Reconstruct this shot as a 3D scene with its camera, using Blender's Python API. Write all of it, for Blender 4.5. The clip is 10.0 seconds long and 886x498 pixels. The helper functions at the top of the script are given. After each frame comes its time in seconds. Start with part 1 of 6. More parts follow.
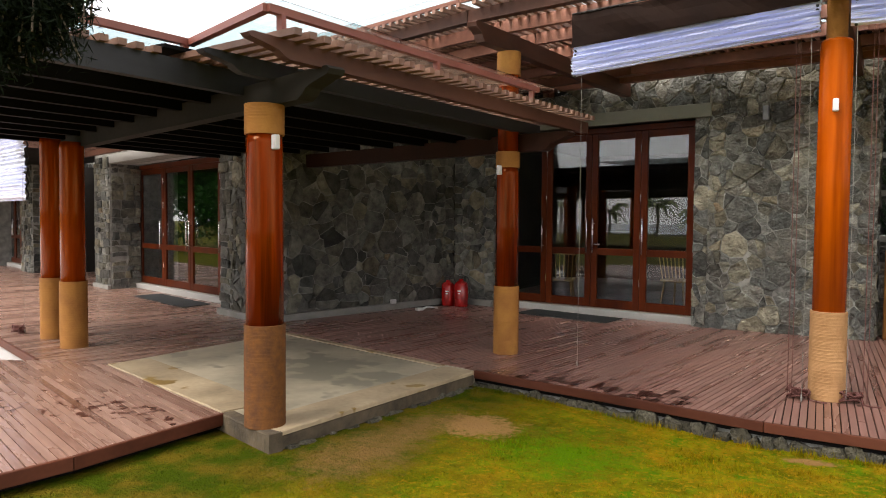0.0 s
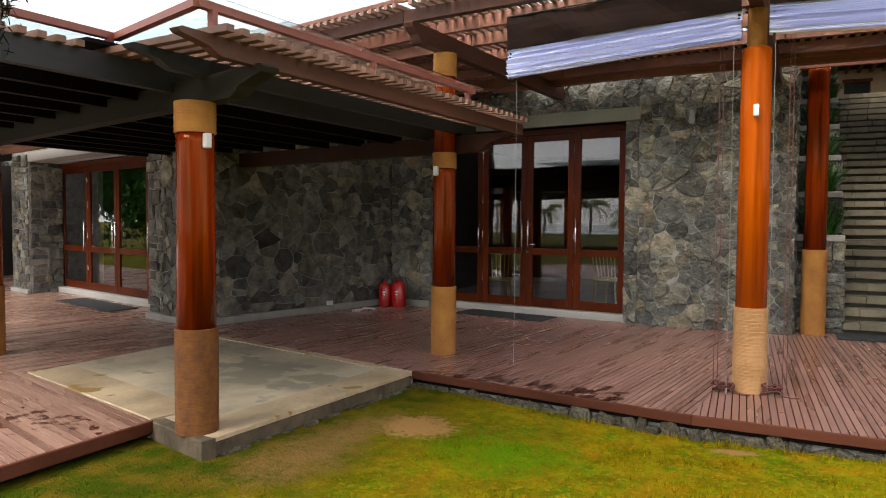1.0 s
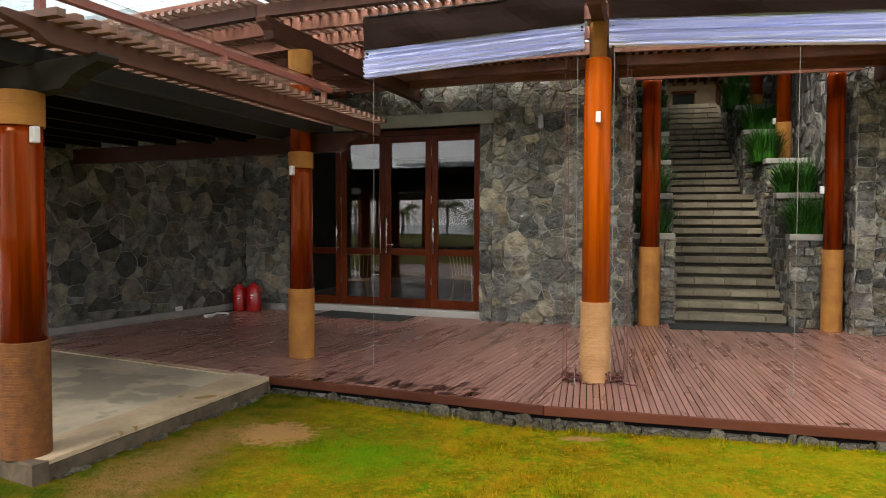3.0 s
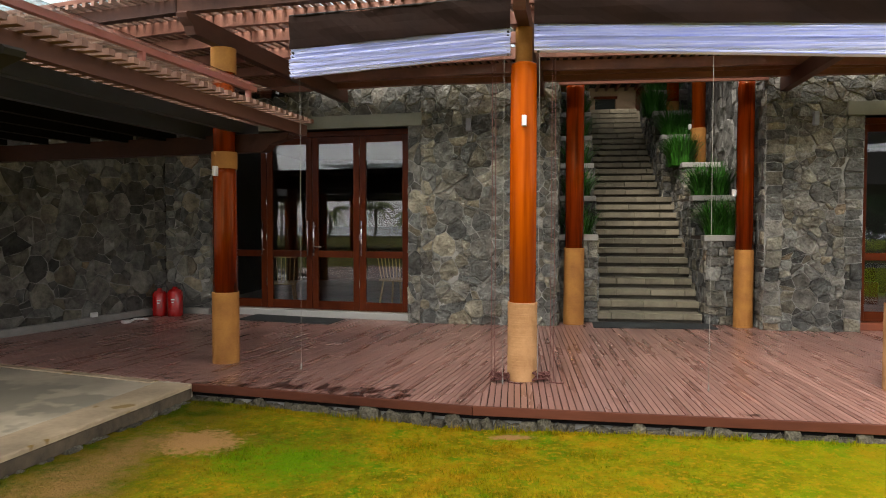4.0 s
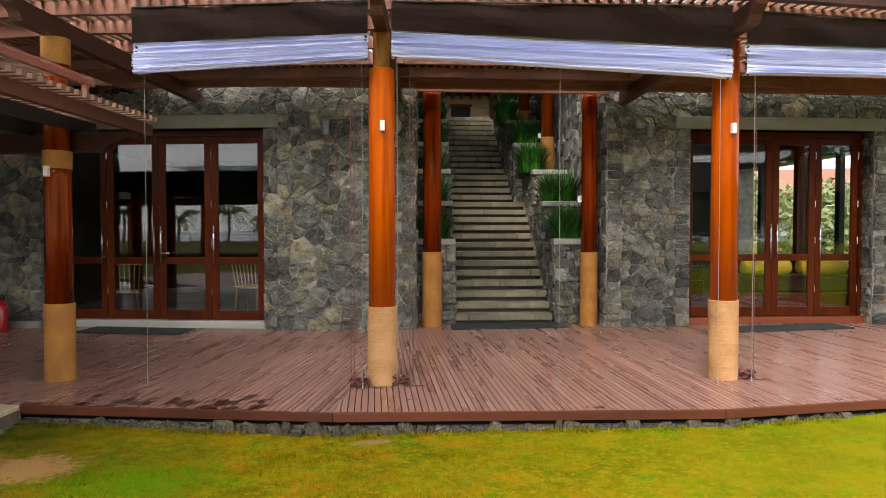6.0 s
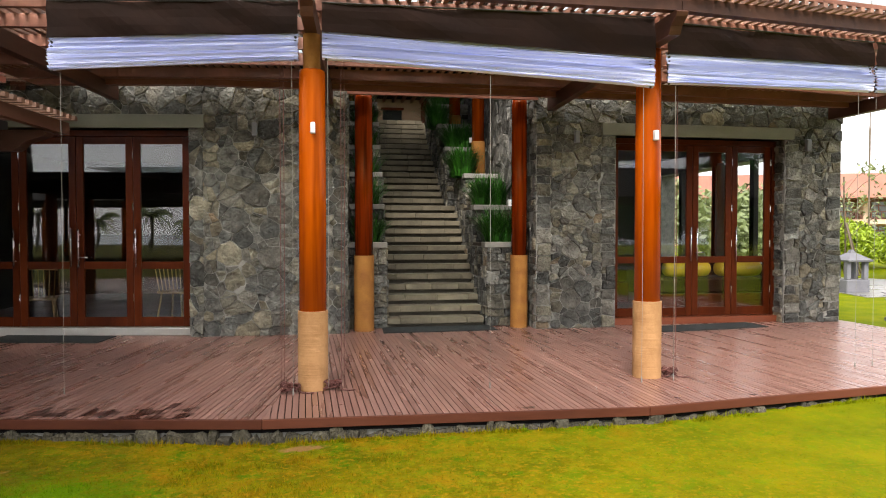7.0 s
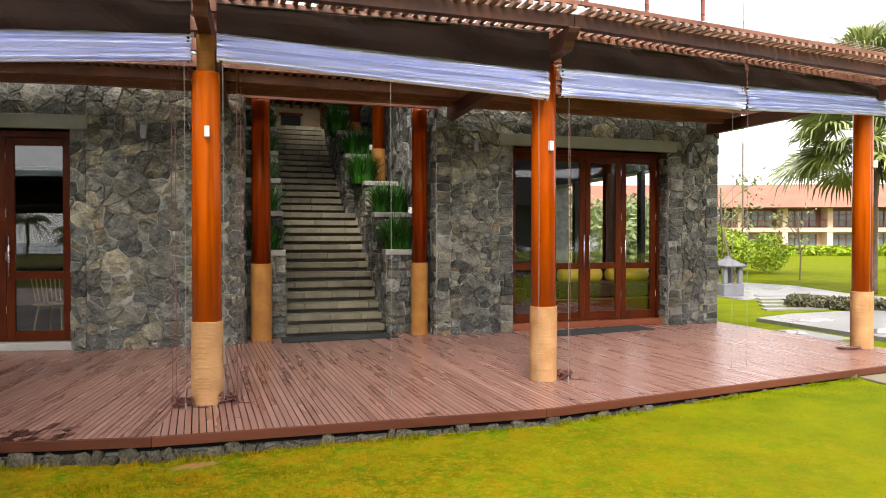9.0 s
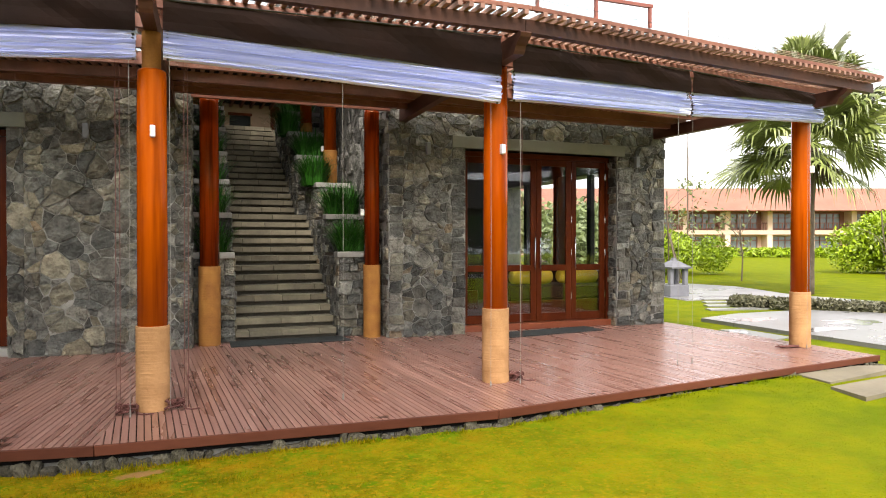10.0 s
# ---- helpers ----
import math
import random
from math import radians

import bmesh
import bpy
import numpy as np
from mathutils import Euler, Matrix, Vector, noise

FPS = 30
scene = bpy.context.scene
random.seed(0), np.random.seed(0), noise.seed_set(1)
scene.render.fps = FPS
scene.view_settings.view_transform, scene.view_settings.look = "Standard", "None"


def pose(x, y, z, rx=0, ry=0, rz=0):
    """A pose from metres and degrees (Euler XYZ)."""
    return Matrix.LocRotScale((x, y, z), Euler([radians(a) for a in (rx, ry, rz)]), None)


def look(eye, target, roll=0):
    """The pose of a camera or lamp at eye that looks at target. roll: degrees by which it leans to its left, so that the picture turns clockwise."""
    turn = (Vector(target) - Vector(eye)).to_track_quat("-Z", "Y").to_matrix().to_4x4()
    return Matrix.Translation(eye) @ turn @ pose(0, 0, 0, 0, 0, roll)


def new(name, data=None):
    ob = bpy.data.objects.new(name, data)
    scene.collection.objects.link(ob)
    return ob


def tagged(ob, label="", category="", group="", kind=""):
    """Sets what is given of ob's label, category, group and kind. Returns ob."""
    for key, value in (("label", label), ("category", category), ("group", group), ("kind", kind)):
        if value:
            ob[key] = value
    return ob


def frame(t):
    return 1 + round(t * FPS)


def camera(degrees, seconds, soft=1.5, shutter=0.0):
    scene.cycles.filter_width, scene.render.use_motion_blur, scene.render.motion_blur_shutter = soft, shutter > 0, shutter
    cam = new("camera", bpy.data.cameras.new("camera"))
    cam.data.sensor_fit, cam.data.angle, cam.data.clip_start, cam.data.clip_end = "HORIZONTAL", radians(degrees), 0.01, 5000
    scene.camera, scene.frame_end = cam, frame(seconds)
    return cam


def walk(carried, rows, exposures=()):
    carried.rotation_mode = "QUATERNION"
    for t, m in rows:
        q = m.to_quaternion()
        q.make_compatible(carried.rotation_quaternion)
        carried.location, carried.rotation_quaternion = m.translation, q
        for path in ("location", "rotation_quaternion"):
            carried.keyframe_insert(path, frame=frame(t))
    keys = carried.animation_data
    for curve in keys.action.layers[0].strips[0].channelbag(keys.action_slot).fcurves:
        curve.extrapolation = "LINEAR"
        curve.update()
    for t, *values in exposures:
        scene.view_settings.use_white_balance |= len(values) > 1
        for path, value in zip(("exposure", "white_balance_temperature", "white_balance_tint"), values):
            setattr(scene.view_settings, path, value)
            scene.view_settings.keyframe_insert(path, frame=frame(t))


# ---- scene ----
cam = camera(64.8, 10.0, soft=1.0)
PATH = [
    (0, (0.004, -0.000, 1.399), (-2.5076, 4.3183, 1.1947), 0.46),
    (0.5, (0.004, -0.000, 1.399), (-2.3167, 4.4235, 1.1985), 0.43),
    (1, (0.005, -0.000, 1.399), (-2.1094, 4.5267, 1.2021), 0.39),
    (1.5, (0.004, 0.001, 1.399), (-1.8764, 4.6296, 1.2052), 0.35),
    (2, (0.002, 0.002, 1.399), (-1.6427, 4.7201, 1.2068), 0.32),
    (2.5, (0.001, 0.004, 1.400), (-1.4054, 4.7979, 1.2083), 0.24),
    (4, (-0.001, 0.006, 1.401), (-0.6620, 4.9594, 1.2255), 0.12),
    (4.5, (-0.000, 0.005, 1.402), (-0.4085, 4.9858, 1.2354), 0.09),
    (5, (-0.001, 0.005, 1.402), (-0.1751, 4.9992, 1.2431), 0.06),
    (5.5, (-0.001, 0.004, 1.402), (0.0783, 5.0010, 1.2519), 0.03),
    (7, (-0.001, -0.004, 1.400), (0.8243, 4.9262, 1.2824), -0.00),
    (7.5, (-0.001, -0.005, 1.400), (1.0156, 4.8896, 1.2959), 0.02),
    (8, (-0.001, -0.005, 1.398), (1.1746, 4.8545, 1.3084), -0.02),
    (8.5, (-0.003, -0.004, 1.399), (1.3531, 4.8077, 1.3211), -0.01),
    (9, (-0.003, -0.008, 1.399), (1.5125, 4.7564, 1.3353), -0.03),
    (9.5, (-0.002, -0.006, 1.399), (1.6716, 4.7051, 1.3473), -0.04),
    (10, (-0.004, -0.003, 1.401), (1.8331, 4.6469, 1.3523), -0.02),
]
walk(cam, [(t, look(eye, target, roll)) for t, eye, target, roll in PATH], [(0, 1.56, 6850, 15), (5, 1.58, 6850, 15), (10, 1.66, 6850, 15)])

# ---- light ----
world = bpy.data.worlds.new("sky")
scene.world = world
world.use_nodes = True
wn = world.node_tree
sky = wn.nodes.new("ShaderNodeTexSky")
sky.sky_type = 'NISHITA'
sky.sun_disc = False
sky.sun_elevation = radians(46)
sky.sun_rotation = radians(200)
sky.air_density, sky.dust_density, sky.ozone_density = 1.0, 1.0, 1.0
pale = wn.nodes.new("ShaderNodeHueSaturation")
pale.inputs["Saturation"].default_value = 0.3
wn.links.new(sky.outputs[0], pale.inputs["Color"])
cover = wn.nodes.new("ShaderNodeMix")
cover.data_type = 'RGBA'
cover.inputs["Factor"].default_value = 0.75
cover.inputs["B"].default_value = (5.2, 5.3, 5.5, 1)
wn.links.new(pale.outputs[0], cover.inputs["A"])
wn.links.new(cover.outputs["Result"], wn.nodes["Background"].inputs[0])
wn.nodes["Background"].inputs[1].default_value = 0.135
sun = new("sun", bpy.data.lights.new("sun", 'SUN'))
sun.data.energy, sun.data.angle, sun.data.color = 2.1, radians(30), (1.0, 0.96, 0.9)
sun.matrix_world = look((0, 0, 30), (8, 22, 6))


# ---- materials ----
def nodes_of(name):
    m = bpy.data.materials.new(name)
    m.use_nodes = True
    return m, m.node_tree, m.node_tree.nodes["Principled BSDF"]


def mat(name, dark, light, scale=6.0, rough=0.6, metal=0.0, fine=40.0, bump=0.2, stretch=(1, 1, 1), vary=0.0, spec=0.5, coat=0.0, island=False, wet=0.0, relief=0.01):
    """A surface with broad stains, fine grain and relief; vary: how far pieces differ from one another."""
    m, t, b = nodes_of(name)
    L, N = t.links.new, t.nodes.new
    co = N("ShaderNodeTexCoord")
    mp = N("ShaderNodeMapping")
    mp.inputs["Scale"].default_value = stretch
    L(co.outputs["Object"], mp.inputs[0])
    info = N("ShaderNodeObjectInfo")
    geo = N("ShaderNodeNewGeometry")
    rnd = geo.outputs["Random Per Island"] if island else info.outputs["Random"]
    shift = N("ShaderNodeVectorMath")
    shift.operation = 'ADD'
    far = N("ShaderNodeMath")
    far.operation = 'MULTIPLY'
    far.inputs[1].default_value = 37.0
    L(rnd, far.inputs[0])
    L(mp.outputs[0], shift.inputs[0])
    L(far.outputs[0], shift.inputs[1])
    broad = N("ShaderNodeTexNoise")
    broad.inputs["Scale"].default_value, broad.inputs["Detail"].default_value = scale, 6.0
    grain = N("ShaderNodeTexNoise")
    grain.inputs["Scale"].default_value, grain.inputs["Detail"].default_value = fine, 8.0
    L(shift.outputs[0], broad.inputs["Vector"])
    L(shift.outputs[0], grain.inputs["Vector"])
    mixf = N("ShaderNodeMath")
    mixf.operation = 'MULTIPLY_ADD'
    L(grain.outputs["Fac"], mixf.inputs[0])
    mixf.inputs[1].default_value = 0.45
    half = N("ShaderNodeMath")
    half.operation = 'MULTIPLY_ADD'
    L(broad.outputs["Fac"], half.inputs[0])
    half.inputs[1].default_value, half.inputs[2].default_value = 1.5, -0.48
    L(half.outputs[0], mixf.inputs[2])
    mix = N("ShaderNodeMix")
    mix.data_type = 'RGBA'
    mix.inputs["A"].default_value, mix.inputs["B"].default_value = (*dark, 1), (*light, 1)
    L(mixf.outputs[0], mix.inputs["Factor"])
    out = mix.outputs["Result"]
    if vary:
        hs = N("ShaderNodeHueSaturation")
        rng = N("ShaderNodeMapRange")
        rng.inputs["To Min"].default_value, rng.inputs["To Max"].default_value = 1 - vary, 1 + vary
        L(rnd, rng.inputs["Value"])
        L(rng.outputs[0], hs.inputs["Value"])
        L(out, hs.inputs["Color"])
        out = hs.outputs[0]
    L(out, b.inputs["Base Color"])
    r2 = N("ShaderNodeMapRange")
    r2.inputs["To Min"].default_value, r2.inputs["To Max"].default_value = max(0.03, rough - 0.12 - wet), min(1, rough + 0.12)
    L(broad.outputs["Fac"], r2.inputs["Value"])
    L(r2.outputs[0], b.inputs["Roughness"])
    b.inputs["Metallic"].default_value = metal
    b.inputs["Specular IOR Level"].default_value = spec
    b.inputs["Coat Weight"].default_value = coat
    b.inputs["Coat Roughness"].default_value = 0.08
    if bump:
        bp = N("ShaderNodeBump")
        bp.inputs["Strength"].default_value, bp.inputs["Distance"].default_value = bump, relief
        L(mixf.outputs[0], bp.inputs["Height"])
        L(bp.outputs[0], b.inputs["Normal"])
    return m


STONE = mat("stone", (0.022, 0.0225, 0.0215), (0.225, 0.22, 0.192), 6.5, 0.8, fine=34, bump=1.0, vary=0.55, relief=0.07, spec=0.3)


def tint_by_piece(m, stops):
    """Multiplies the colour by a tint picked for each piece."""
    t = m.node_tree
    b = t.nodes["Principled BSDF"]
    old = b.inputs["Base Color"].links[0].from_socket
    info = t.nodes.new("ShaderNodeObjectInfo")
    ramp = t.nodes.new("ShaderNodeValToRGB")
    ramp.color_ramp.interpolation = 'CONSTANT'
    e = ramp.color_ramp.elements
    while len(e) < len(stops):
        e.new(0.5)
    for k, (pos, col) in enumerate(stops):
        e[k].position, e[k].color = pos, (*col, 1)
    mul = t.nodes.new("ShaderNodeMath")
    mul.operation = 'FRACT'
    big = t.nodes.new("ShaderNodeMath")
    big.operation = 'MULTIPLY'
    big.inputs[1].default_value = 53.7
    t.links.new(info.outputs["Random"], big.inputs[0])
    t.links.new(big.outputs[0], mul.inputs[0])
    t.links.new(mul.outputs[0], ramp.inputs[0])
    mix = t.nodes.new("ShaderNodeMix")
    mix.data_type, mix.blend_type = 'RGBA', 'MULTIPLY'
    mix.inputs["Factor"].default_value = 1.0
    t.links.new(old, mix.inputs["A"])
    t.links.new(ramp.outputs[0], mix.inputs["B"])
    t.links.new(mix.outputs["Result"], b.inputs["Base Color"])


tint_by_piece(STONE, [(0.0, (0.86, 0.89, 0.90)), (0.26, (0.97, 0.96, 0.93)), (0.5, (1.12, 1.10, 0.98)), (0.68, (1.2, 1.14, 0.96)), (0.78, (0.6, 0.64, 0.66)), (0.95, (1.28, 1.16, 0.92)), (0.985, (1.2, 0.95, 0.7))])
FOOTSTONE = mat("footing_stone", (0.014, 0.013, 0.008), (0.165, 0.152, 0.108), 7, 0.85, fine=30, bump=0.8, vary=0.3, relief=0.03, spec=0.3)
MORTAR = mat("mortar", (0.10, 0.102, 0.094), (0.32, 0.315, 0.285), 8, 0.9, fine=60, bump=0.4)
CONC = mat("concrete", (0.15, 0.13, 0.09), (0.56, 0.49, 0.35), 1.3, 0.6, fine=9, bump=0.2, wet=0.2)
PALE = mat("pale_concrete", (0.27, 0.27, 0.252), (0.39, 0.384, 0.36), 1.5, 0.6, fine=30, bump=0.15)
LINTEL = mat("lintel_render", (0.13, 0.135, 0.1), (0.2, 0.2, 0.155), 3, 0.8, fine=30, bump=0.2)
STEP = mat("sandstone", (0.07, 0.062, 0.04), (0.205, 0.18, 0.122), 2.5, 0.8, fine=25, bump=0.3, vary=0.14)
# riser colour darkened to stand for the shade under the nosings
RISERSHADE = mat("shaded_riser", (0.03, 0.027, 0.02), (0.085, 0.077, 0.057), 3, 0.9, fine=25, bump=0.3)
BOARD = mat("deck_board", (0.16, 0.073, 0.056), (0.355, 0.198, 0.158), 3.0, 0.37, fine=30, bump=0.2, stretch=(1, 0.15, 1), vary=0.10, wet=0.14, spec=0.45)


def add_stains(m, spots, colour=(0.022, 0.009, 0.007), scale=13.0, cut=(0.76, 0.80), pieces=0.0):
    """Damp marks with ragged outlines near the given places (x, y, radius x, radius y)."""
    t = m.node_tree
    L, N = t.links.new, t.nodes.new
    b = t.nodes["Principled BSDF"]
    geo = N("ShaderNodeNewGeometry")
    n = N("ShaderNodeTexNoise")
    n.inputs["Scale"].default_value, n.inputs["Detail"].default_value = scale, 2.0
    L(geo.outputs["Position"], n.inputs["Vector"])
    total = None
    for x, y, rx, ry in spots:
        mp = N("ShaderNodeMapping")
        mp.inputs["Location"].default_value, mp.inputs["Scale"].default_value = (-x / rx, -y / ry, 0), (1 / rx, 1 / ry, 0)
        L(geo.outputs["Position"], mp.inputs[0])
        ln = N("ShaderNodeVectorMath")
        ln.operation = 'LENGTH'
        L(mp.outputs[0], ln.inputs[0])
        r = N("ShaderNodeMapRange")
        r.inputs["From Min"].default_value, r.inputs["From Max"].default_value = 1.0, 0.3
        r.inputs["To Min"].default_value, r.inputs["To Max"].default_value = 0.0, 0.16
        L(ln.outputs["Value"], r.inputs["Value"])
        if total is None:
            total = r.outputs[0]
        else:
            ad = N("ShaderNodeMath")
            L(total, ad.inputs[0])
            L(r.outputs[0], ad.inputs[1])
            total = ad.outputs[0]
    ad = N("ShaderNodeMath")
    L(total, ad.inputs[0])
    L(n.outputs["Fac"], ad.inputs[1])
    if pieces:
        info, own = N("ShaderNodeObjectInfo"), N("ShaderNodeMath")
        own.operation = 'MULTIPLY_ADD'
        own.inputs[1].default_value = pieces
        L(info.outputs["Random"], own.inputs[0])
        L(ad.outputs[0], own.inputs[2])
        ad = own
    k = N("ShaderNodeMapRange")
    k.inputs["From Min"].default_value, k.inputs["From Max"].default_value = cut
    L(ad.outputs[0], k.inputs["Value"])
    old = b.inputs["Base Color"].links[0].from_socket
    mix = N("ShaderNodeMix")
    mix.data_type = 'RGBA'
    L(k.outputs[0], mix.inputs["Factor"])
    L(old, mix.inputs["A"])
    mix.inputs["B"].default_value = (*colour, 1)
    L(mix.outputs["Result"], b.inputs["Base Color"])


add_stains(BOARD, [(-5.0, 3.2, 1.2, 0.7), (-2.4, 5.85, 0.9, 0.35), (-3.3, 6.1, 0.6, 0.3), (-1.3, 5.6, 0.7, 0.3), (1.5, 5.35, 0.2, 0.12), (-1.7, 5.72, 1.2, 0.28)], (0.05, 0.018, 0.012), 7.0, (0.765, 0.80), 0.1)
# paler boards: the grazing sheen of the sky is put into their colour
SHEENBOARD = mat("sheen_deck_board", (0.14, 0.07, 0.05), (0.40, 0.25, 0.192), 3.0, 0.34, fine=30, bump=0.2, stretch=(1, 0.15, 1), vary=0.08, wet=0.14, spec=0.7)
add_stains(SHEENBOARD, [(-4.3, 3.25, 0.9, 0.3), (-5.0, 3.0, 1.0, 0.45), (-4.75, 3.55, 0.35, 0.14), (-5.6, 2.6, 0.7, 0.4)], (0.07, 0.024, 0.016), 11.0, (0.78, 0.83), 0.09)
add_stains(CONC, [(-4.95, 4.0, 0.75, 0.25), (-3.9, 4.9, 0.9, 0.5), (-4.6, 5.3, 0.8, 0.4)], (0.22, 0.20, 0.145), 3.0, (0.57, 0.63))
FASCIA = mat("fascia_wood", (0.045, 0.012, 0.006), (0.135, 0.042, 0.021), 2.5, 0.55, spec=0.2, fine=30, bump=0.2, stretch=(0.2, 1, 1))
LACQ = mat("lacquered_log", (0.17, 0.015, 0.0006), (0.53, 0.102, 0.003), 3.0, 0.2, fine=26, bump=0.06, stretch=(1, 1, 0.08), vary=0.10, spec=0.38)


def add_streaks(m, colour, tint, most=0.8, scale=16.0):
    """Dark grain streaks that run up the log, under a tinted lacquer."""
    t = m.node_tree
    L, N = t.links.new, t.nodes.new
    b = t.nodes["Principled BSDF"]
    b.inputs["Specular Tint"].default_value = (*tint, 1)
    co, mp, n, r, mix = N("ShaderNodeTexCoord"), N("ShaderNodeMapping"), N("ShaderNodeTexNoise"), N("ShaderNodeMapRange"), N("ShaderNodeMix")
    mp.inputs["Scale"].default_value = (1, 1, 0.045)
    L(co.outputs["Object"], mp.inputs[0])
    n.inputs["Scale"].default_value, n.inputs["Detail"].default_value = scale, 4.0
    L(mp.outputs[0], n.inputs["Vector"])
    r.inputs["From Min"].default_value, r.inputs["From Max"].default_value = 0.50, 0.66
    r.inputs["To Max"].default_value = most
    L(n.outputs["Fac"], r.inputs["Value"])
    L(r.outputs[0], mix.inputs["Factor"])
    mix.data_type = 'RGBA'
    L(b.inputs["Base Color"].links[0].from_socket, mix.inputs["A"])
    mix.inputs["B"].default_value = (*colour, 1)
    L(mix.outputs["Result"], b.inputs["Base Color"])


add_streaks(LACQ, (0.14, 0.014, 0.001), (1.0, 0.42, 0.12), 0.6, 10.0)
# dark red log of a and b; on i and j it stands for shade
DARKSHADELACQ = mat("dark_or_shaded_log", (0.06, 0.004, 0.0005), (0.36, 0.045, 0.002), 3.0, 0.22, fine=26, bump=0.06, stretch=(1, 1, 0.06), spec=0.4)
add_streaks(DARKSHADELACQ, (0.035, 0.003, 0.0005), (1.0, 0.5, 0.2), 0.75, 13.0)
# rope of column a, darkened for the shade it stands in
SHADEROPE = mat("shaded_rope", (0.06, 0.018, 0.002), (0.195, 0.072, 0.01), 16, 0.85, fine=60, bump=0.3)
PALEROPE = mat("pale_rope", (0.27, 0.13, 0.045), (0.52, 0.30, 0.13), 5, 0.85, fine=60, bump=0.4, vary=0.05)
ROPE = mat("rope", (0.21, 0.078, 0.011), (0.42, 0.19, 0.038), 5, 0.85, fine=60, bump=0.3, vary=0.05)
BEAMMID = mat("brown_beam", (0.028, 0.011, 0.007), (0.11, 0.045, 0.028), 2.5, 0.5, spec=0.25, fine=25, bump=0.2, stretch=(1, 0.2, 1))
# darker red copy for the back cross beam, which lies in shade
SHADERED = mat("shaded_red_beam", (0.010, 0.0035, 0.002), (0.05, 0.017, 0.009), 2.5, 0.5, spec=0.2, fine=25, bump=0.2, stretch=(1, 0.2, 1))
# greyer copy for the beam sides that the sky lights
LITBEAM = mat("skylit_beam", (0.009, 0.0095, 0.011), (0.034, 0.036, 0.042), 2.5, 0.6, spec=0.3, fine=25, bump=0.2, stretch=(1, 0.2, 1))
# weathered grey, lightened for light that reaches the cross beam from below
GREYBEAM = mat("lit_weathered_beam", (0.009, 0.0082, 0.0065), (0.034, 0.031, 0.024), 2.5, 0.7, spec=0.15, fine=25, bump=0.2, stretch=(1, 0.2, 1))
# near black: the shade among the inner beams is in this colour
BEAM = mat("shade_dark_beam", (0.0015, 0.0012, 0.0013), (0.006, 0.0052, 0.0055), 2.5, 0.7, spec=0.08, fine=25, bump=0.2, stretch=(1, 0.2, 1))
PALESLAT = mat("weathered_slat", (0.07, 0.03, 0.018), (0.23, 0.12, 0.078), 3, 0.55, fine=30, bump=0.2, vary=0.25)
SLAT = mat("slat_wood", (0.09, 0.04, 0.027), (0.34, 0.185, 0.13), 3, 0.55, fine=30, bump=0.2, vary=0.2, island=True)
RED = mat("red_rail", (0.17, 0.042, 0.026), (0.26, 0.08, 0.055), 3, 0.45, bump=0.05)
FRAME = mat("door_wood", (0.028, 0.004, 0.001), (0.105, 0.020, 0.004), 2.5, 0.35, fine=25, bump=0.08, stretch=(1, 1, 0.15), spec=0.1)
STEEL = mat("steel", (0.55, 0.55, 0.55), (0.7, 0.7, 0.7), 5, 0.25, metal=1.0, bump=0.0)
WHITE = mat("white_plastic", (0.56, 0.56, 0.56), (0.68, 0.68, 0.67), 5, 0.4, bump=0.0)
MATM = mat("rubber_mat", (0.006, 0.009, 0.009), (0.015, 0.02, 0.02), 6, 0.85, fine=120, bump=0.4)
CANVAS = mat("brown_canvas", (0.010, 0.0048, 0.0036), (0.026, 0.013, 0.0095), 3, 0.9, spec=0.15, fine=120, bump=0.15)
CORD = mat("cord", (0.175, 0.168, 0.147), (0.245, 0.238, 0.21), 9, 0.8, bump=0)
REDCORD = mat("red_cord", (0.08, 0.025, 0.02), (0.14, 0.05, 0.04), 9, 0.8, bump=0)
REDPAINT = mat("red_paint", (0.30, 0.004, 0.004), (0.38, 0.007, 0.007), 5, 0.25, bump=0, coat=0.5)
BLACK = mat("black_plastic", (0.01, 0.01, 0.01), (0.025, 0.025, 0.025), 5, 0.4, bump=0)


